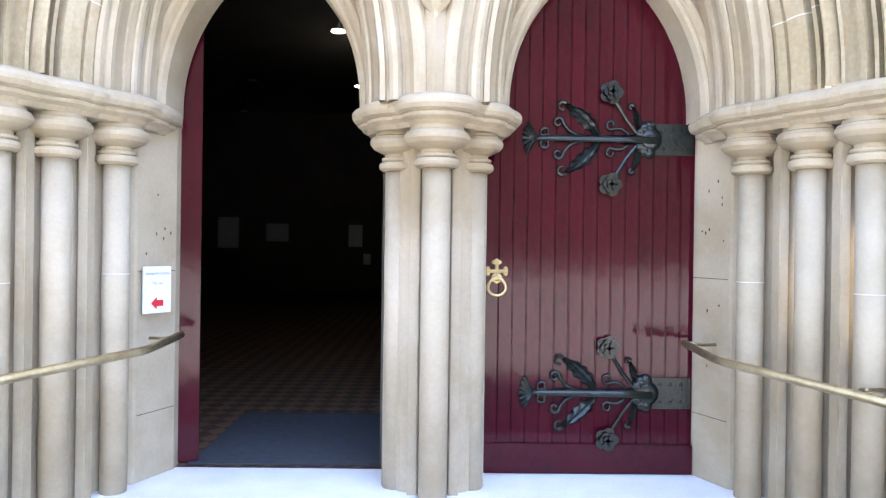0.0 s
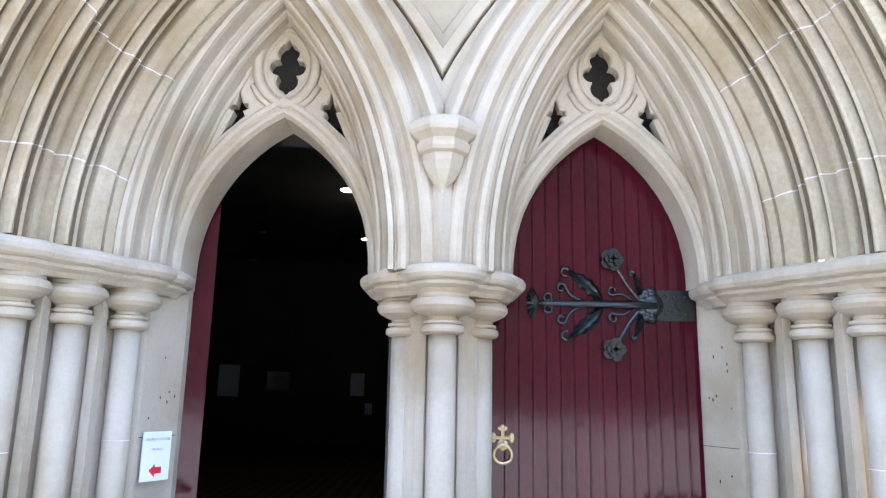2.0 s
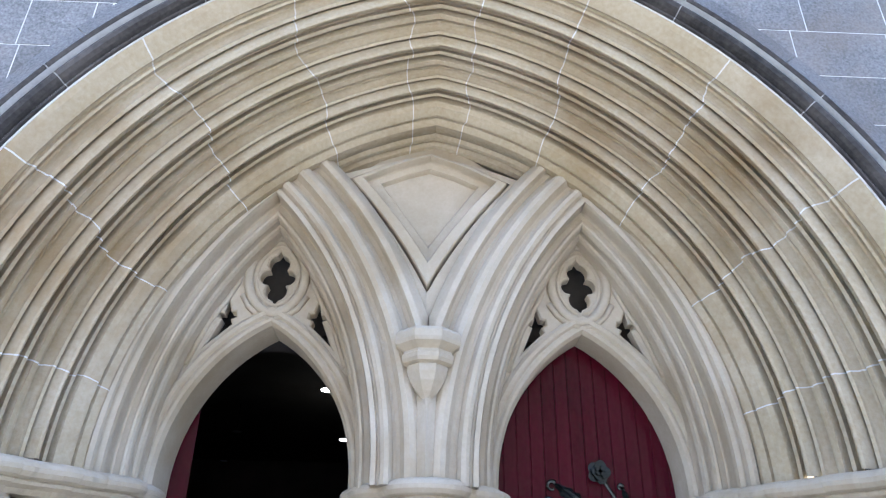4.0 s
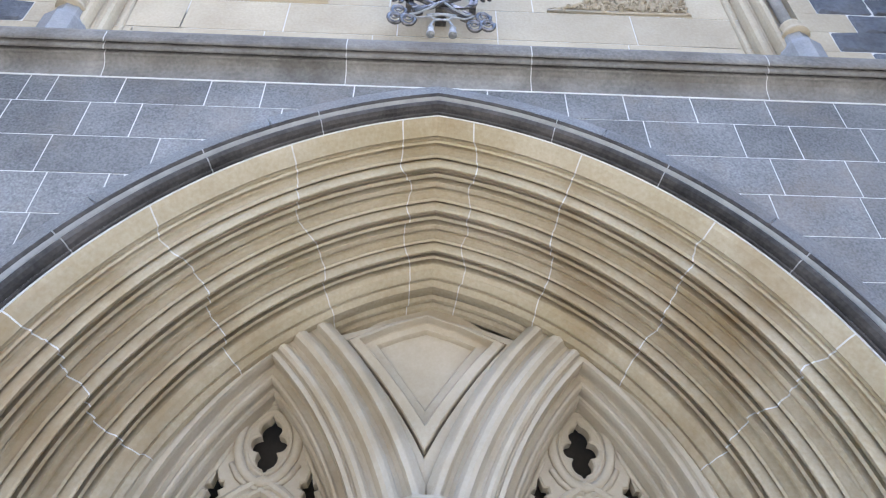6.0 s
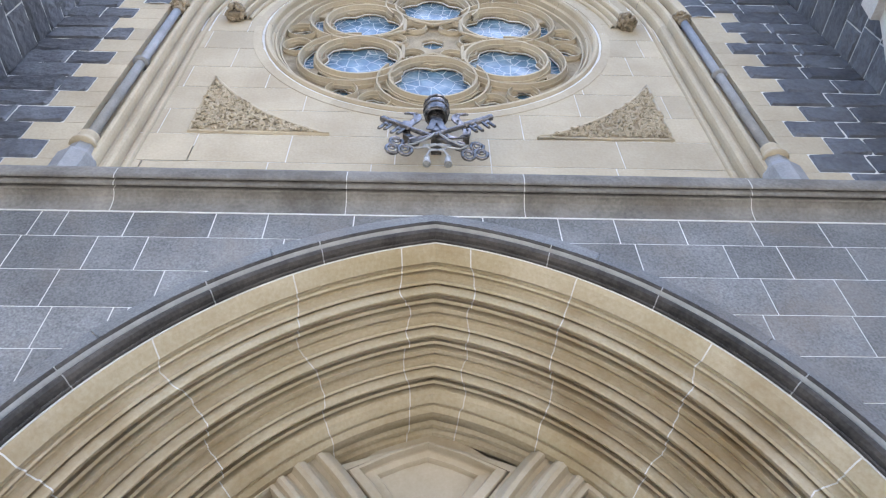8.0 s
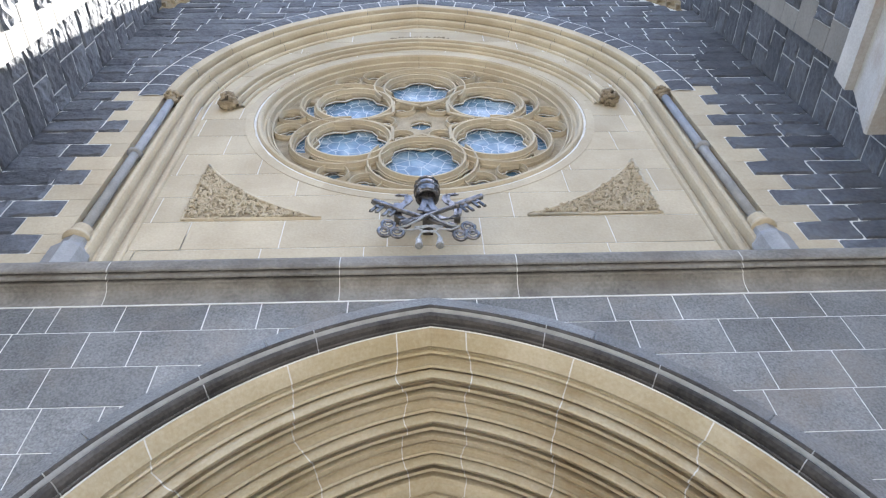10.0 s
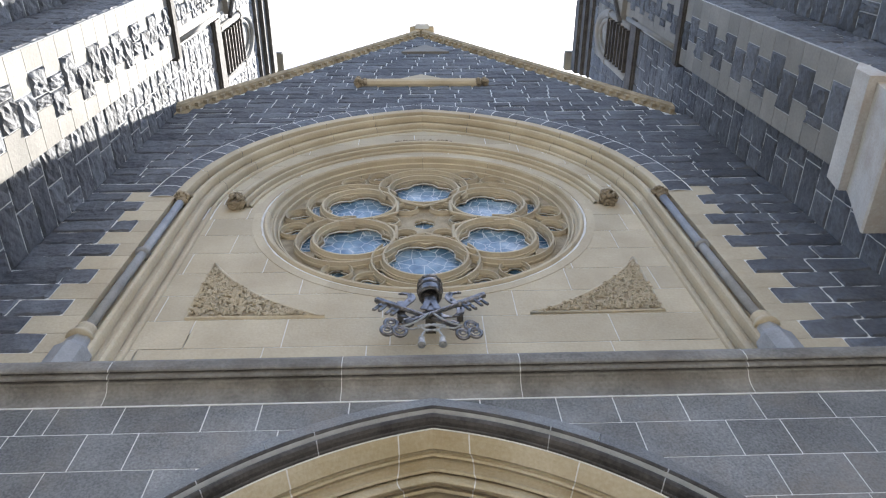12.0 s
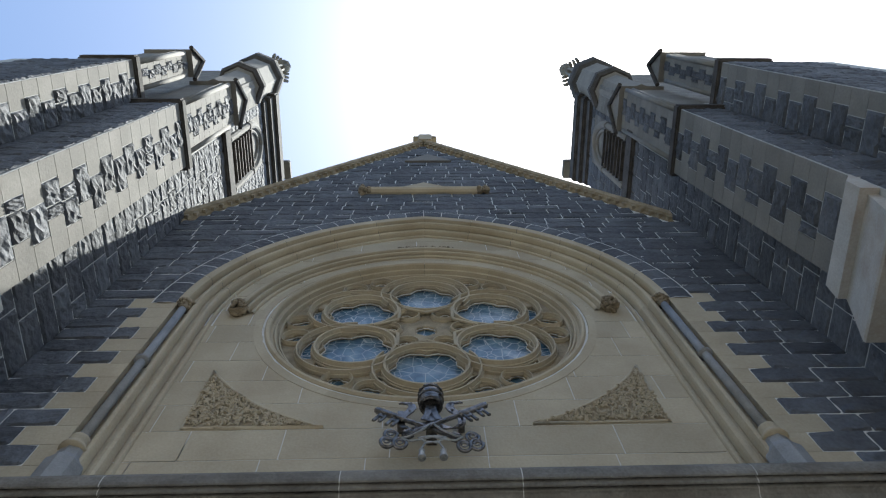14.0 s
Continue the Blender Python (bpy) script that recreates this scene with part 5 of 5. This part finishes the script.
for s in (-1, 1):
    for k in range(17):
        bm = bmesh.new()
        sweep_half(bm, [(UR + 0.034, UPPER + 0.02), (UR + 0.034, UPPER - 0.016), (UR + 0.10, UPPER - 0.030), (UR + 0.24, UPPER - 0.027), (UR + 0.328, UPPER - 0.016), (UR + 0.328, UPPER + 0.02)], 0, UC, UZ, s, k / 17 + 0.0012, (k + 1) / 17 - 0.0012, n=3)
        part("voussoir", bm, ROCKFACE, gable)
        bm = bmesh.new()
        sweep_half(bm, [(UR + 0.034, UPPER - 0.0165), (UR + 0.10, UPPER - 0.0305), (UR + 0.24, UPPER - 0.0275), (UR + 0.328, UPPER - 0.0165)], 0, UC, UZ, s, k / 17 - 0.0011, k / 17 + 0.0011, n=1)
        part("mortar_joint", bm, MORTAR, gable)
    bm = bmesh.new()
    sweep_half(bm, [(UR + 0.326, UPPER - 0.018), (UR + 0.343, UPPER - 0.018)], 0, UC, UZ, s, n=30)
    part("mortar_joint", bm, MORTAR, gable)
# coping, its little blocks, and the stump of the cross
cop = thing("gable_coping", "sandstone gable coping with small dentils", "coping", kind="structure")
sl = Vector((4.35, 0, -(GA - GZ))).normalized()
for s, X in ((-1, -4.26), (1, 4.42)):
    bm = bmesh.new()
    L = math.hypot(4.45, (GA - GZ) * 4.45 / 4.3)
    for k in range(7):
        f0, f1 = k / 7, (k + 1) / 7 - 0.001
        a = Vector((0.05 + (X - 0.05) * f0, 0, GA + 0.05 - (GA - GZ) * f0 * abs(X) / 4.3))
        b = Vector((0.05 + (X - 0.05) * f1, 0, GA + 0.05 - (GA - GZ) * f1 * abs(X) / 4.3))
        bm = bmesh.new()
        grid(bm, [[(p.x, UPPER + 0.1, p.z - 0.02), (p.x, UPPER - 0.03, p.z), (p.x, UPPER - 0.05, p.z + 0.12), (p.x, UPPER - 0.13, p.z + 0.16), (p.x, UPPER - 0.16, p.z + 0.30), (p.x, UPPER - 0.12, p.z + 0.42), (p.x, UPPER + 0.3, p.z + 0.75)] for p in (a, b)])
        part("coping_stone", bm, TRACERY, cop)
    for k in range(40):
        f = (k + 0.5) / 40
        p = Vector((0.05 + (X - 0.05) * f, 0, GA + 0.05 - (GA - GZ) * f * abs(X) / 4.3))
        bm = bmesh.new()
        box(bm, (p.x - 0.032, UPPER - 0.10, p.z + 0.03), (p.x + 0.032, UPPER - 0.02, p.z + 0.14))
        part("dentil", bm, TRACERY, cop)
bm = bmesh.new()
box(bm, (-0.10, UPPER - 0.18, GA + 0.2), (0.28, UPPER + 0.5, GA + 1.0), 0.02)
box(bm, (-0.24, UPPER - 0.12, GA + 0.85), (0.42, UPPER + 0.4, GA + 1.05), 0.02)
part("cross_base", bm, SANDSTONE_PIECE, cop)
# blind slot and the small triangular vent
slot = thing("gable_slot", "sandstone sill with carved ends and low pediment in the gable", "sill", kind="structure")
bm = bmesh.new()
tube(bm, [(-1.15, UPPER - 0.06, 15.62), (1.2, UPPER - 0.06, 15.62)], 0.10, 10)
part("sill", bm, SANDSTONE_PIECE, slot)
bm = bmesh.new()
grid(bm, [[(-0.62, UPPER - 0.07, 15.8), (0.02, UPPER - 0.07, 16.35), (0.68, UPPER - 0.07, 15.8)], [(-0.62, UPPER + 0.05, 15.8), (0.02, UPPER + 0.05, 16.35), (0.68, UPPER + 0.05, 15.8)]], closed_v=True, caps=True)
part("pediment", bm, SANDSTONE_PIECE, slot)
for s in (-1, 1):
    bm = bmesh.new()
    for k in range(22):
        bmesh.ops.create_icosphere(bm, subdivisions=1, radius=0.06, matrix=Matrix.Translation((0.02 + s * 1.2 + r2.uniform(-0.09, 0.09), UPPER - 0.08 + r2.uniform(-0.06, 0.06), 15.62 + r2.uniform(-0.11, 0.11))))
    part("carved_stop", bm, CARVED, slot)
bm = bmesh.new()
grid(bm, [[(-0.42, UPPER - 0.075, 18.55), (0.14, UPPER - 0.075, 19.35), (0.70, UPPER - 0.075, 18.55)], [(-0.42, UPPER + 0.05, 18.55), (0.14, UPPER + 0.05, 19.35), (0.70, UPPER + 0.05, 18.55)]], closed_v=True, caps=True)
tagged(part("gable_triangle", bm, QUOIN), "pale triangular stone set in the gable", "stone", kind="structure")
# roof behind the gable
bm = bmesh.new()
grid(bm, [[(-4.6, y, 12.4), (0.05, y, GA + 0.5), (4.8, y, 12.4)] for y in (UPPER + 0.25, 16.0)])
tagged(part("nave_roof", bm, ROCKFACE), "slate nave roof behind the gable", "roof", kind="structure")


# ---- towers ----
def face_matrix(side, x):
    """The plane x = const whose face looks towards the middle; local x runs away from the front towards -y for the right tower."""
    return Matrix.Translation((x, 0, 0)) @ Matrix.Rotation(radians(90) if side < 0 else radians(-90), 4, "Z")


def course(kinds, name, parent, m, u0, u1, z0, z1, rnd, lo, hi):
    u = u0
    while u < u1 - 0.02:
        e = u + rnd.uniform(lo, hi)
        if u1 - e < lo * 0.6:
            e = u1
        lay(kinds, name, parent, m, u, e, z0, z1, rnd, 0.017)
        u = e


def quoined_face(parent, m, u0, u1, z0, z1, rnd, h=0.36, bare=0):
    """Grey quoins on both arrises, toothed into rock-faced bluestone; bare: 1 leaves the far arris without quoins, -1 the near one."""
    z, k = z0, 0
    w = u1 - u0
    while z < z1 - 0.05:
        t = min(z + h, z1)
        a = u0 + w * (0.23 if k % 2 else 0.37) * rnd.uniform(0.9, 1.1)
        b = u1 - w * (0.37 if k % 2 else 0.23) * rnd.uniform(0.9, 1.1)
        if bare == 1:
            a, b = u0 + (a - u0) * 1.25, u1
        elif bare == -1:
            a, b = u0, u1 - (u1 - b) * 1.25
        if bare != -1:
            lay(QUOINS, "quoin", parent, m, u0, a, z, t, rnd, 0.008)
        if bare != 1:
            lay(QUOINS, "quoin", parent, m, b, u1, z, t, rnd, 0.008)
        if rnd.random() < 0.75:
            lay(ROCK_TOWER, "rock_block", parent, m, a, b, z, t, rnd, 0.016)
        else:
            c = (a + b) / 2 + rnd.uniform(-0.1, 0.1)
            lay(ROCK_TOWER, "rock_block", parent, m, a, c, z, t, rnd, 0.016)
            lay(ROCK_TOWER, "rock_block", parent, m, c, b, z, t, rnd, 0.016)
        z, k = t, k + 1


def tower(side, X, X1, X2, yb, seed, foot):
    rnd = random.Random(seed)
    tw = thing("tower", "bluestone church tower with stepped buttresses and pale quoins" if side < 0 else "shaded bluestone church tower with stepped buttresses", "tower", group="west towers")
    s = side
    X3 = X2 + 1.6
    (y10, y11), (y20, y21) = yb
    sx = lambda a: s * a
    lo = lambda a, b: (min(sx(a), sx(b)), max(sx(a), sx(b)))
    # cores
    for (a, b, y0, y1, z0, z1) in ((X - 0.0065, X + 5, y10 + 0.25, 4.2, -0.34, 16.6), (X1 - 0.0065, X + 0.5, y10 - 0.0065, y11 - 0.002, -0.34, 13.8), (X2 - 0.0065, X2 + 2.0, y20 - 0.0065, y10 + 0.4, -0.34, 14.3)):
        p, q = lo(a, b)
        part("core", box(bmesh.new(), (p, y0, z0), (q, y1, z1)), DARKMORTAR, tw, "grey mortar bed")
    # solid core in darker stone paints the dark recess behind the louvres
    p, q = lo(X - 0.008, X + 5)
    part("belfry_stage", box(bmesh.new(), (p, y10 + 0.25, 16.6), (q, 4.2, 23.0)), WEATHERED, tw, "belfry wall core, dark to stand in for the shaded recess")
    m0 = face_matrix(s, sx(X))
    # local u runs along +y on the left tower's face, along -y on the right one's
    span = (lambda a, b: (a, b)) if s < 0 else (lambda a, b: (-b, -a))
    z = 5.0
    while z < 16.6:
        u0, u1 = span(y11 - 0.02, UPPER if z < 12.0 else 4.2)
        course(ROCK_WALL, "rock_block", tw, m0, u0, u1, z, z + 0.36, rnd, 0.3, 0.62)
        z += 0.36
    while z < 22.6:
        for u0, u1 in (span(y11 - 0.2, 2.22), span(3.50, 4.2)) if 16.9 < z < 20.4 else (span(1.9, 4.2),):
            course(ROCK_WALL, "rock_block", tw, m0, u0, u1, z, z + 0.36, rnd, 0.3, 0.62)
        z += 0.36
    m1 = face_matrix(s, sx(X1))
    quoined_face(tw, m1, *span(y10, y11), 8.85 + foot, 13.8, rnd)
    m2 = face_matrix(s, sx(X2))
    quoined_face(tw, m2, *span(y20, y10), 6.0, 14.2, rnd, bare=-s)
    # faces towards the street
    z = 8.0
    while z < 13.7:
        a, b = lo(X1, X2)
        course(ROCK_WALL, "rock_block", tw, Matrix.Translation((0, y10, 0)), a, b, z, z + 0.36, rnd, 0.3, 0.6)
        z += 0.36
    z = 8.0
    while z < 14.0:
        a, b = lo(X2, X3)
        course(ROCK_WALL, "rock_block", tw, Matrix.Translation((0, y20, 0)), a, b, z, z + 0.36, rnd, 0.3, 0.6)
        z += 0.36
    # corbelled foot of the first buttress
    for rows in (((0.0, 8.85, -0.01, -0.08), (-0.19, 8.58, -0.01, 0.02), (-0.20, 8.32, 0.0, 0.07), (-0.05, 8.31, 0.0, 0.07)),
                 ((-0.11, 8.32, 0.06, 0.07), (-0.12, 8.27, 0.07, 0.08), (-0.28, 7.69, 0.09, 0.24), (-0.27, 7.66, 0.09, 0.24), (0.2, 7.66, 0.09, 0.24))):
        bm = bmesh.new()
        grid(bm, [[(sx(X + 0.3), y10 + e0, z + foot), (sx(X1 + g), y10 + e0, z + foot), (sx(X1 + g), y11 + e1, z + foot), (sx(X + 0.3), y11 + e1, z + foot)] for g, z, e0, e1 in rows], caps=True)
        part("foot_stone", bm, FOOTSTONE, tw, "pale sandstone foot of the buttress")
    # offsets and weathered gablet tops
    for Xb, y0, y1, z0, z1, zt in ((X1, y10, y11, 13.8, 14.5, 18.4), (X2, y20, y10, 14.2, 15.0, 18.2)):
        bm = bmesh.new()
        p, q = lo(Xb - 0.07, Xb + 0.9)
        box(bm, (p, y0 - 0.07, z0), (q, y1 + 0.07, z0 + 0.22), 0.03)
        # near-black colour paints the shadow on this projecting course
        part("offset_course", bm, DARKSTONE_SHADE, tw, "projecting offset course, its shadow put into a dark colour")
        bm = bmesh.new()
        ya, yb_ = y0 + 0.10, y1 - 0.16
        p, q = lo(Xb + 0.12, Xb + 1.0)
        box(bm, (p, ya, z0 + 0.22), (q, yb_, zt - 0.6))
        part("upper_stage", bm, QUOIN, tw)
        m = face_matrix(s, sx(Xb + 0.118))
        quoined_face(tw, m, *span(ya, yb_), z0 + 0.3, zt - 0.7, rnd, 0.33)
        for yy in (ya - 0.02, yb_ + 0.02):
            bm = bmesh.new()
            tube(bm, [(sx(Xb + 0.10), yy, z0 + 0.25), (sx(Xb + 0.10), yy, zt - 0.9)], 0.045, 10)
            tube(bm, [(sx(Xb + 0.24), yy, z0 + 0.25), (sx(Xb + 0.24), yy, zt - 0.9)], 0.045, 10)
            part("roll", bm, QUOIN, tw, "pale corner roll moulding", smooth=True)
        bm = bmesh.new()
        mid = (ya + yb_) / 2
        rows = [[(sx(x), ya - 0.08, zt - 0.7), (sx(x), mid, zt - 0.05), (sx(x), yb_ + 0.08, zt - 0.7)] for x in (Xb, Xb + 1.0)]
        grid(bm, rows, closed_v=True, caps=True)
        part("gablet", bm, QUOIN, tw, "grey stone gablet")
        bm = bmesh.new()
        for a, b in (((ya - 0.12, zt - 0.78), (mid, zt + 0.0)), ((yb_ + 0.12, zt - 0.78), (mid, zt + 0.0))):
            tube(bm, [(sx(Xb - 0.03), *a), (sx(Xb - 0.03), *b)], 0.05, 6)
        part("gablet_edge", bm, DARKSTONE_SHADE, tw)
    # belfry opening with louvres
    bm = bmesh.new()
    p, q = lo(X - 0.03, X + 0.3)
    for y in (2.30, 3.42):
        tube(bm, [(sx(X - 0.02), y, 17.3), (sx(X - 0.02), y, 19.1)], 0.08, 10)
    tube(bm, [(sx(X - 0.02), 2.86 + 0.56 * math.cos(t), 19.1 + 1.15 * math.sin(t)) for t in [math.pi * k / 14 for k in range(15)]], 0.10, 10)
    tube(bm, [(sx(X - 0.02), 2.86 + 0.42 * math.cos(t), 19.1 + 0.9 * math.sin(t)) for t in [math.pi * k / 14 for k in range(15)]], 0.05, 8)
    win = part("belfry_window", bm, QUOIN, tw, "round-headed belfry opening with dark louvres")
    for k in range(7):
        bm = bmesh.new()
        z = 17.5 + k * 0.27
        p, q = lo(X + 0.005, X - 0.10)
        box(bm, (p, 2.40, z), (q, 3.32, z + 0.05))
        part("louvre", bm, DARKSTONE_SHADE, win)
    # string course under the window, moulded cornice over it; underside shade coloured in
    for y0, y1, z0, z1, out in ((2.02, 4.22, 16.75, 17.22, 0.11), (1.90, 4.24, 20.75, 21.15, 0.10), (1.86, 4.28, 21.15, 21.55, 0.19), (1.82, 4.32, 21.55, 22.05, 0.27)):
        bm = bmesh.new()
        p, q = lo(X - out, X + 0.4)
        box(bm, (p, y0, z0), (q, y1, z1), 0.04)
        part("string_course", bm, DARKSTONE_SHADE, tw, "string course, shade of its underside put into a dark colour")
    bm = bmesh.new()
    p, q = lo(X - 0.35, X + 1)
    box(bm, (p, 3.9, 22.5), (q, 4.45, 22.75), 0.03)
    part("cornice_bracket", bm, QUOIN, tw)
    # octagonal turret: pale drum, dark cap band, crocketed pinnacle
    tx, ty = sx(X + 0.38), y10 + 0.42
    tur = part("turret", lathe(bmesh.new(), [(0.42, 18.0), (0.42, 20.2), (0.56, 20.4), (0.56, 22.9), (0.50, 23.0), (0.44, 23.9), (0.24, 25.0), (0.06, 26.6)], (tx, ty, 0), 8), QUOIN, tw, "octagonal pinnacled turret")
    part("cap_band", lathe(bmesh.new(), [(0.55, 22.3), (0.66, 22.4), (0.70, 22.55), (0.70, 22.85), (0.64, 23.0), (0.5, 23.05)], (tx, ty, 0), 8), DARKSTONE_SHADE, tur, "dark moulded cap band")
    part("cap_band", lathe(bmesh.new(), [(0.54, 20.3), (0.62, 20.4), (0.62, 20.62), (0.55, 20.7)], (tx, ty, 0), 8), DARKSTONE_SHADE, tur, "dark moulded band")
    part("finial", lathe(bmesh.new(), [(0.10, 26.3), (0.20, 26.45), (0.24, 26.6), (0.12, 26.75), (0.18, 26.9), (0.05, 27.1)], (tx, ty, 0), 8), WEATHERED, tur, "dark carved finial")
    for k in range(8):
        a = radians(22.5 + 45 * k)
        for h in (23.9, 24.6, 25.3):
            q = 0.50 - (h - 23.9) * 0.17
            c = Vector((tx + q * math.cos(a), ty + q * math.sin(a), h))
            bm = bmesh.new()
            out = Vector((math.cos(a), math.sin(a), 0))
            tube(bm, [c - out * 0.08, c + out * 0.05, c + out * 0.10 + Vector((0, 0, 0.10)), c + out * 0.04 + Vector((0, 0, 0.16))], [0.05, 0.055, 0.05, 0.02], 5)
            part("crocket", bm, WEATHERED, tur)
    return tw


tower(-1, 4.28, 4.10, 4.92, ((1.06, 2.14), (0.38, 1.0)), 101, -0.75)
tower(1, 4.64, 4.44, 5.22, ((1.17, 2.28), (0.42, 1.0)), 202, 0.0)

# ---- things at the door ----
for s in (-1, 1):
    rail = thing("handrail", "worn brass tube handrail fixed along the stone jamb", "handrail", group="portal handrails")
    bm = bmesh.new()
    pts = [(s * 1.60, 4.46, 0.925), (s * 1.595, 4.2, 0.922), (s * 1.59, 3.95, 0.92), (s * 1.62, 3.86, 0.915), (s * 1.80, 3.62, 0.895), (s * 2.05, 3.30, 0.865), (s * 2.55, 2.66, 0.79)]
    pts = [(x, y, z - (0.018 if s > 0 else 0.0) - (0.030 + 0.008 * s) * (4.46 - y) / 1.3) for x, y, z in pts]
    tube(bm, pts, 0.024, 12)
    part("tube", bm, RAILBRASS, rail, smooth=True)
    for p, q in (((s * 1.60, 4.40, 0.92), (s * 1.80, 4.46, 0.90)), ((s * 2.05, 3.30, 0.85), (s * 2.30, 3.55, 0.80))):
        bm = bmesh.new()
        tube(bm, [p, (q[0] * 0.5 + p[0] * 0.5, q[1], q[2]), q], 0.011, 8)
        part("bracket", bm, RAILBRASS, rail, smooth=True)
sign = thing("access_sign", "white laminated paper sign with a red arrow on the stone jamb", "sign")
ang = math.degrees(math.atan2(4.60 - 4.40, -1.72 + 1.835))
sm = pose(-1.768, 4.49, 1.205, 0, 0, ang)
bm = bmesh.new()
box(bm, (-0.105, -0.006, -0.148), (0.105, 0.004, 0.148), 0.001)
sheet = part("sheet", bm, PAPER, sign)
bm = bmesh.new()
pts = [(-0.05, -0.085), (-0.005, -0.045), (-0.005, -0.065), (0.045, -0.065), (0.045, -0.105), (-0.005, -0.105), (-0.005, -0.125)]
bm.faces.new([bm.verts.new((x, -0.008, z)) for x, z in pts])
part("arrow", bm, REDINK, sign, "red arrow")
for txt, z, size in (("DISABILITY ACCESS", 0.095, 0.021), ("THIS WAY", 0.035, 0.018)):
    cu = bpy.data.curves.new("lettering", "FONT")
    cu.body, cu.size, cu.align_x = txt, size, "CENTER"
    tmp = new("lettering", cu)
    me = bpy.data.meshes.new_from_object(tmp.evaluated_get(bpy.context.evaluated_depsgraph_get()))
    bpy.data.objects.remove(tmp)
    me.transform(Matrix.Translation((0, -0.008, z)) @ Matrix.Rotation(radians(90), 4, "X"))
    me.materials.clear()
    me.materials.append(DARKINK)
    ob = new("lettering", me)
    ob.parent = sign
sign.matrix_basis = sm
# mat and dim things inside
mat_ = thing("door_mat", "charcoal blue ribbed door mat on the tiles", "mat")
bm = bmesh.new()
box(bm, (-1.66, 4.78, 0.0), (-0.2, 6.25, 0.014), 0.004)
part("surface", bm, CARPET, mat_)
for x, z, w, h in ((-6.3, 1.86, 0.62, 0.95), (-4.8, 1.88, 0.68, 0.55), (-2.40, 1.81, 0.42, 0.68), (-2.04, 1.10, 0.22, 0.34)):
    fr = thing("notice_board", "dim pale notice on the far interior wall", "notice", group="interior notices")
    bm = bmesh.new()
    box(bm, (x - w / 2, 21.60, z - h / 2), (x + w / 2, 21.70, z + h / 2), 0.01)
    part("panel", bm, PAPER, fr)
for x, y, z, lit in ((-1.40, 10.0, 4.54, True), (-1.49, 13.8, 4.62, True), (-3.9, 15.0, 4.99, False), (-5.3, 19.6, 5.20, False)):
    lamp = thing("ceiling_light", "round white ceiling light, lit" if lit else "round ceiling light deep inside, unlit", "lamp", group="interior ceiling lights")
    bm = bmesh.new()
    lathe(bm, [(0.10, 0.0), (0.105, 0.012), (0.05, 0.02)], (x, y, z), 20)
    em = bpy.data.materials.get("lamp_glow")
    if not em:
        em = bpy.data.materials.new("lamp_glow")
        em.use_nodes = True
        bs = em.node_tree.nodes["Principled BSDF"]
        bs.inputs["Emission Color"].default_value = (1.0, 0.93, 0.8, 1)
        bs.inputs["Emission Strength"].default_value = 1.4
    part("disc", bm, em if lit else PAPER, lamp)
    bm = bmesh.new()
    tube(bm, [(x, y, z + 0.05), (x, y, 5.62)], 0.012, 6)
    part("rod", bm, IRON, lamp)
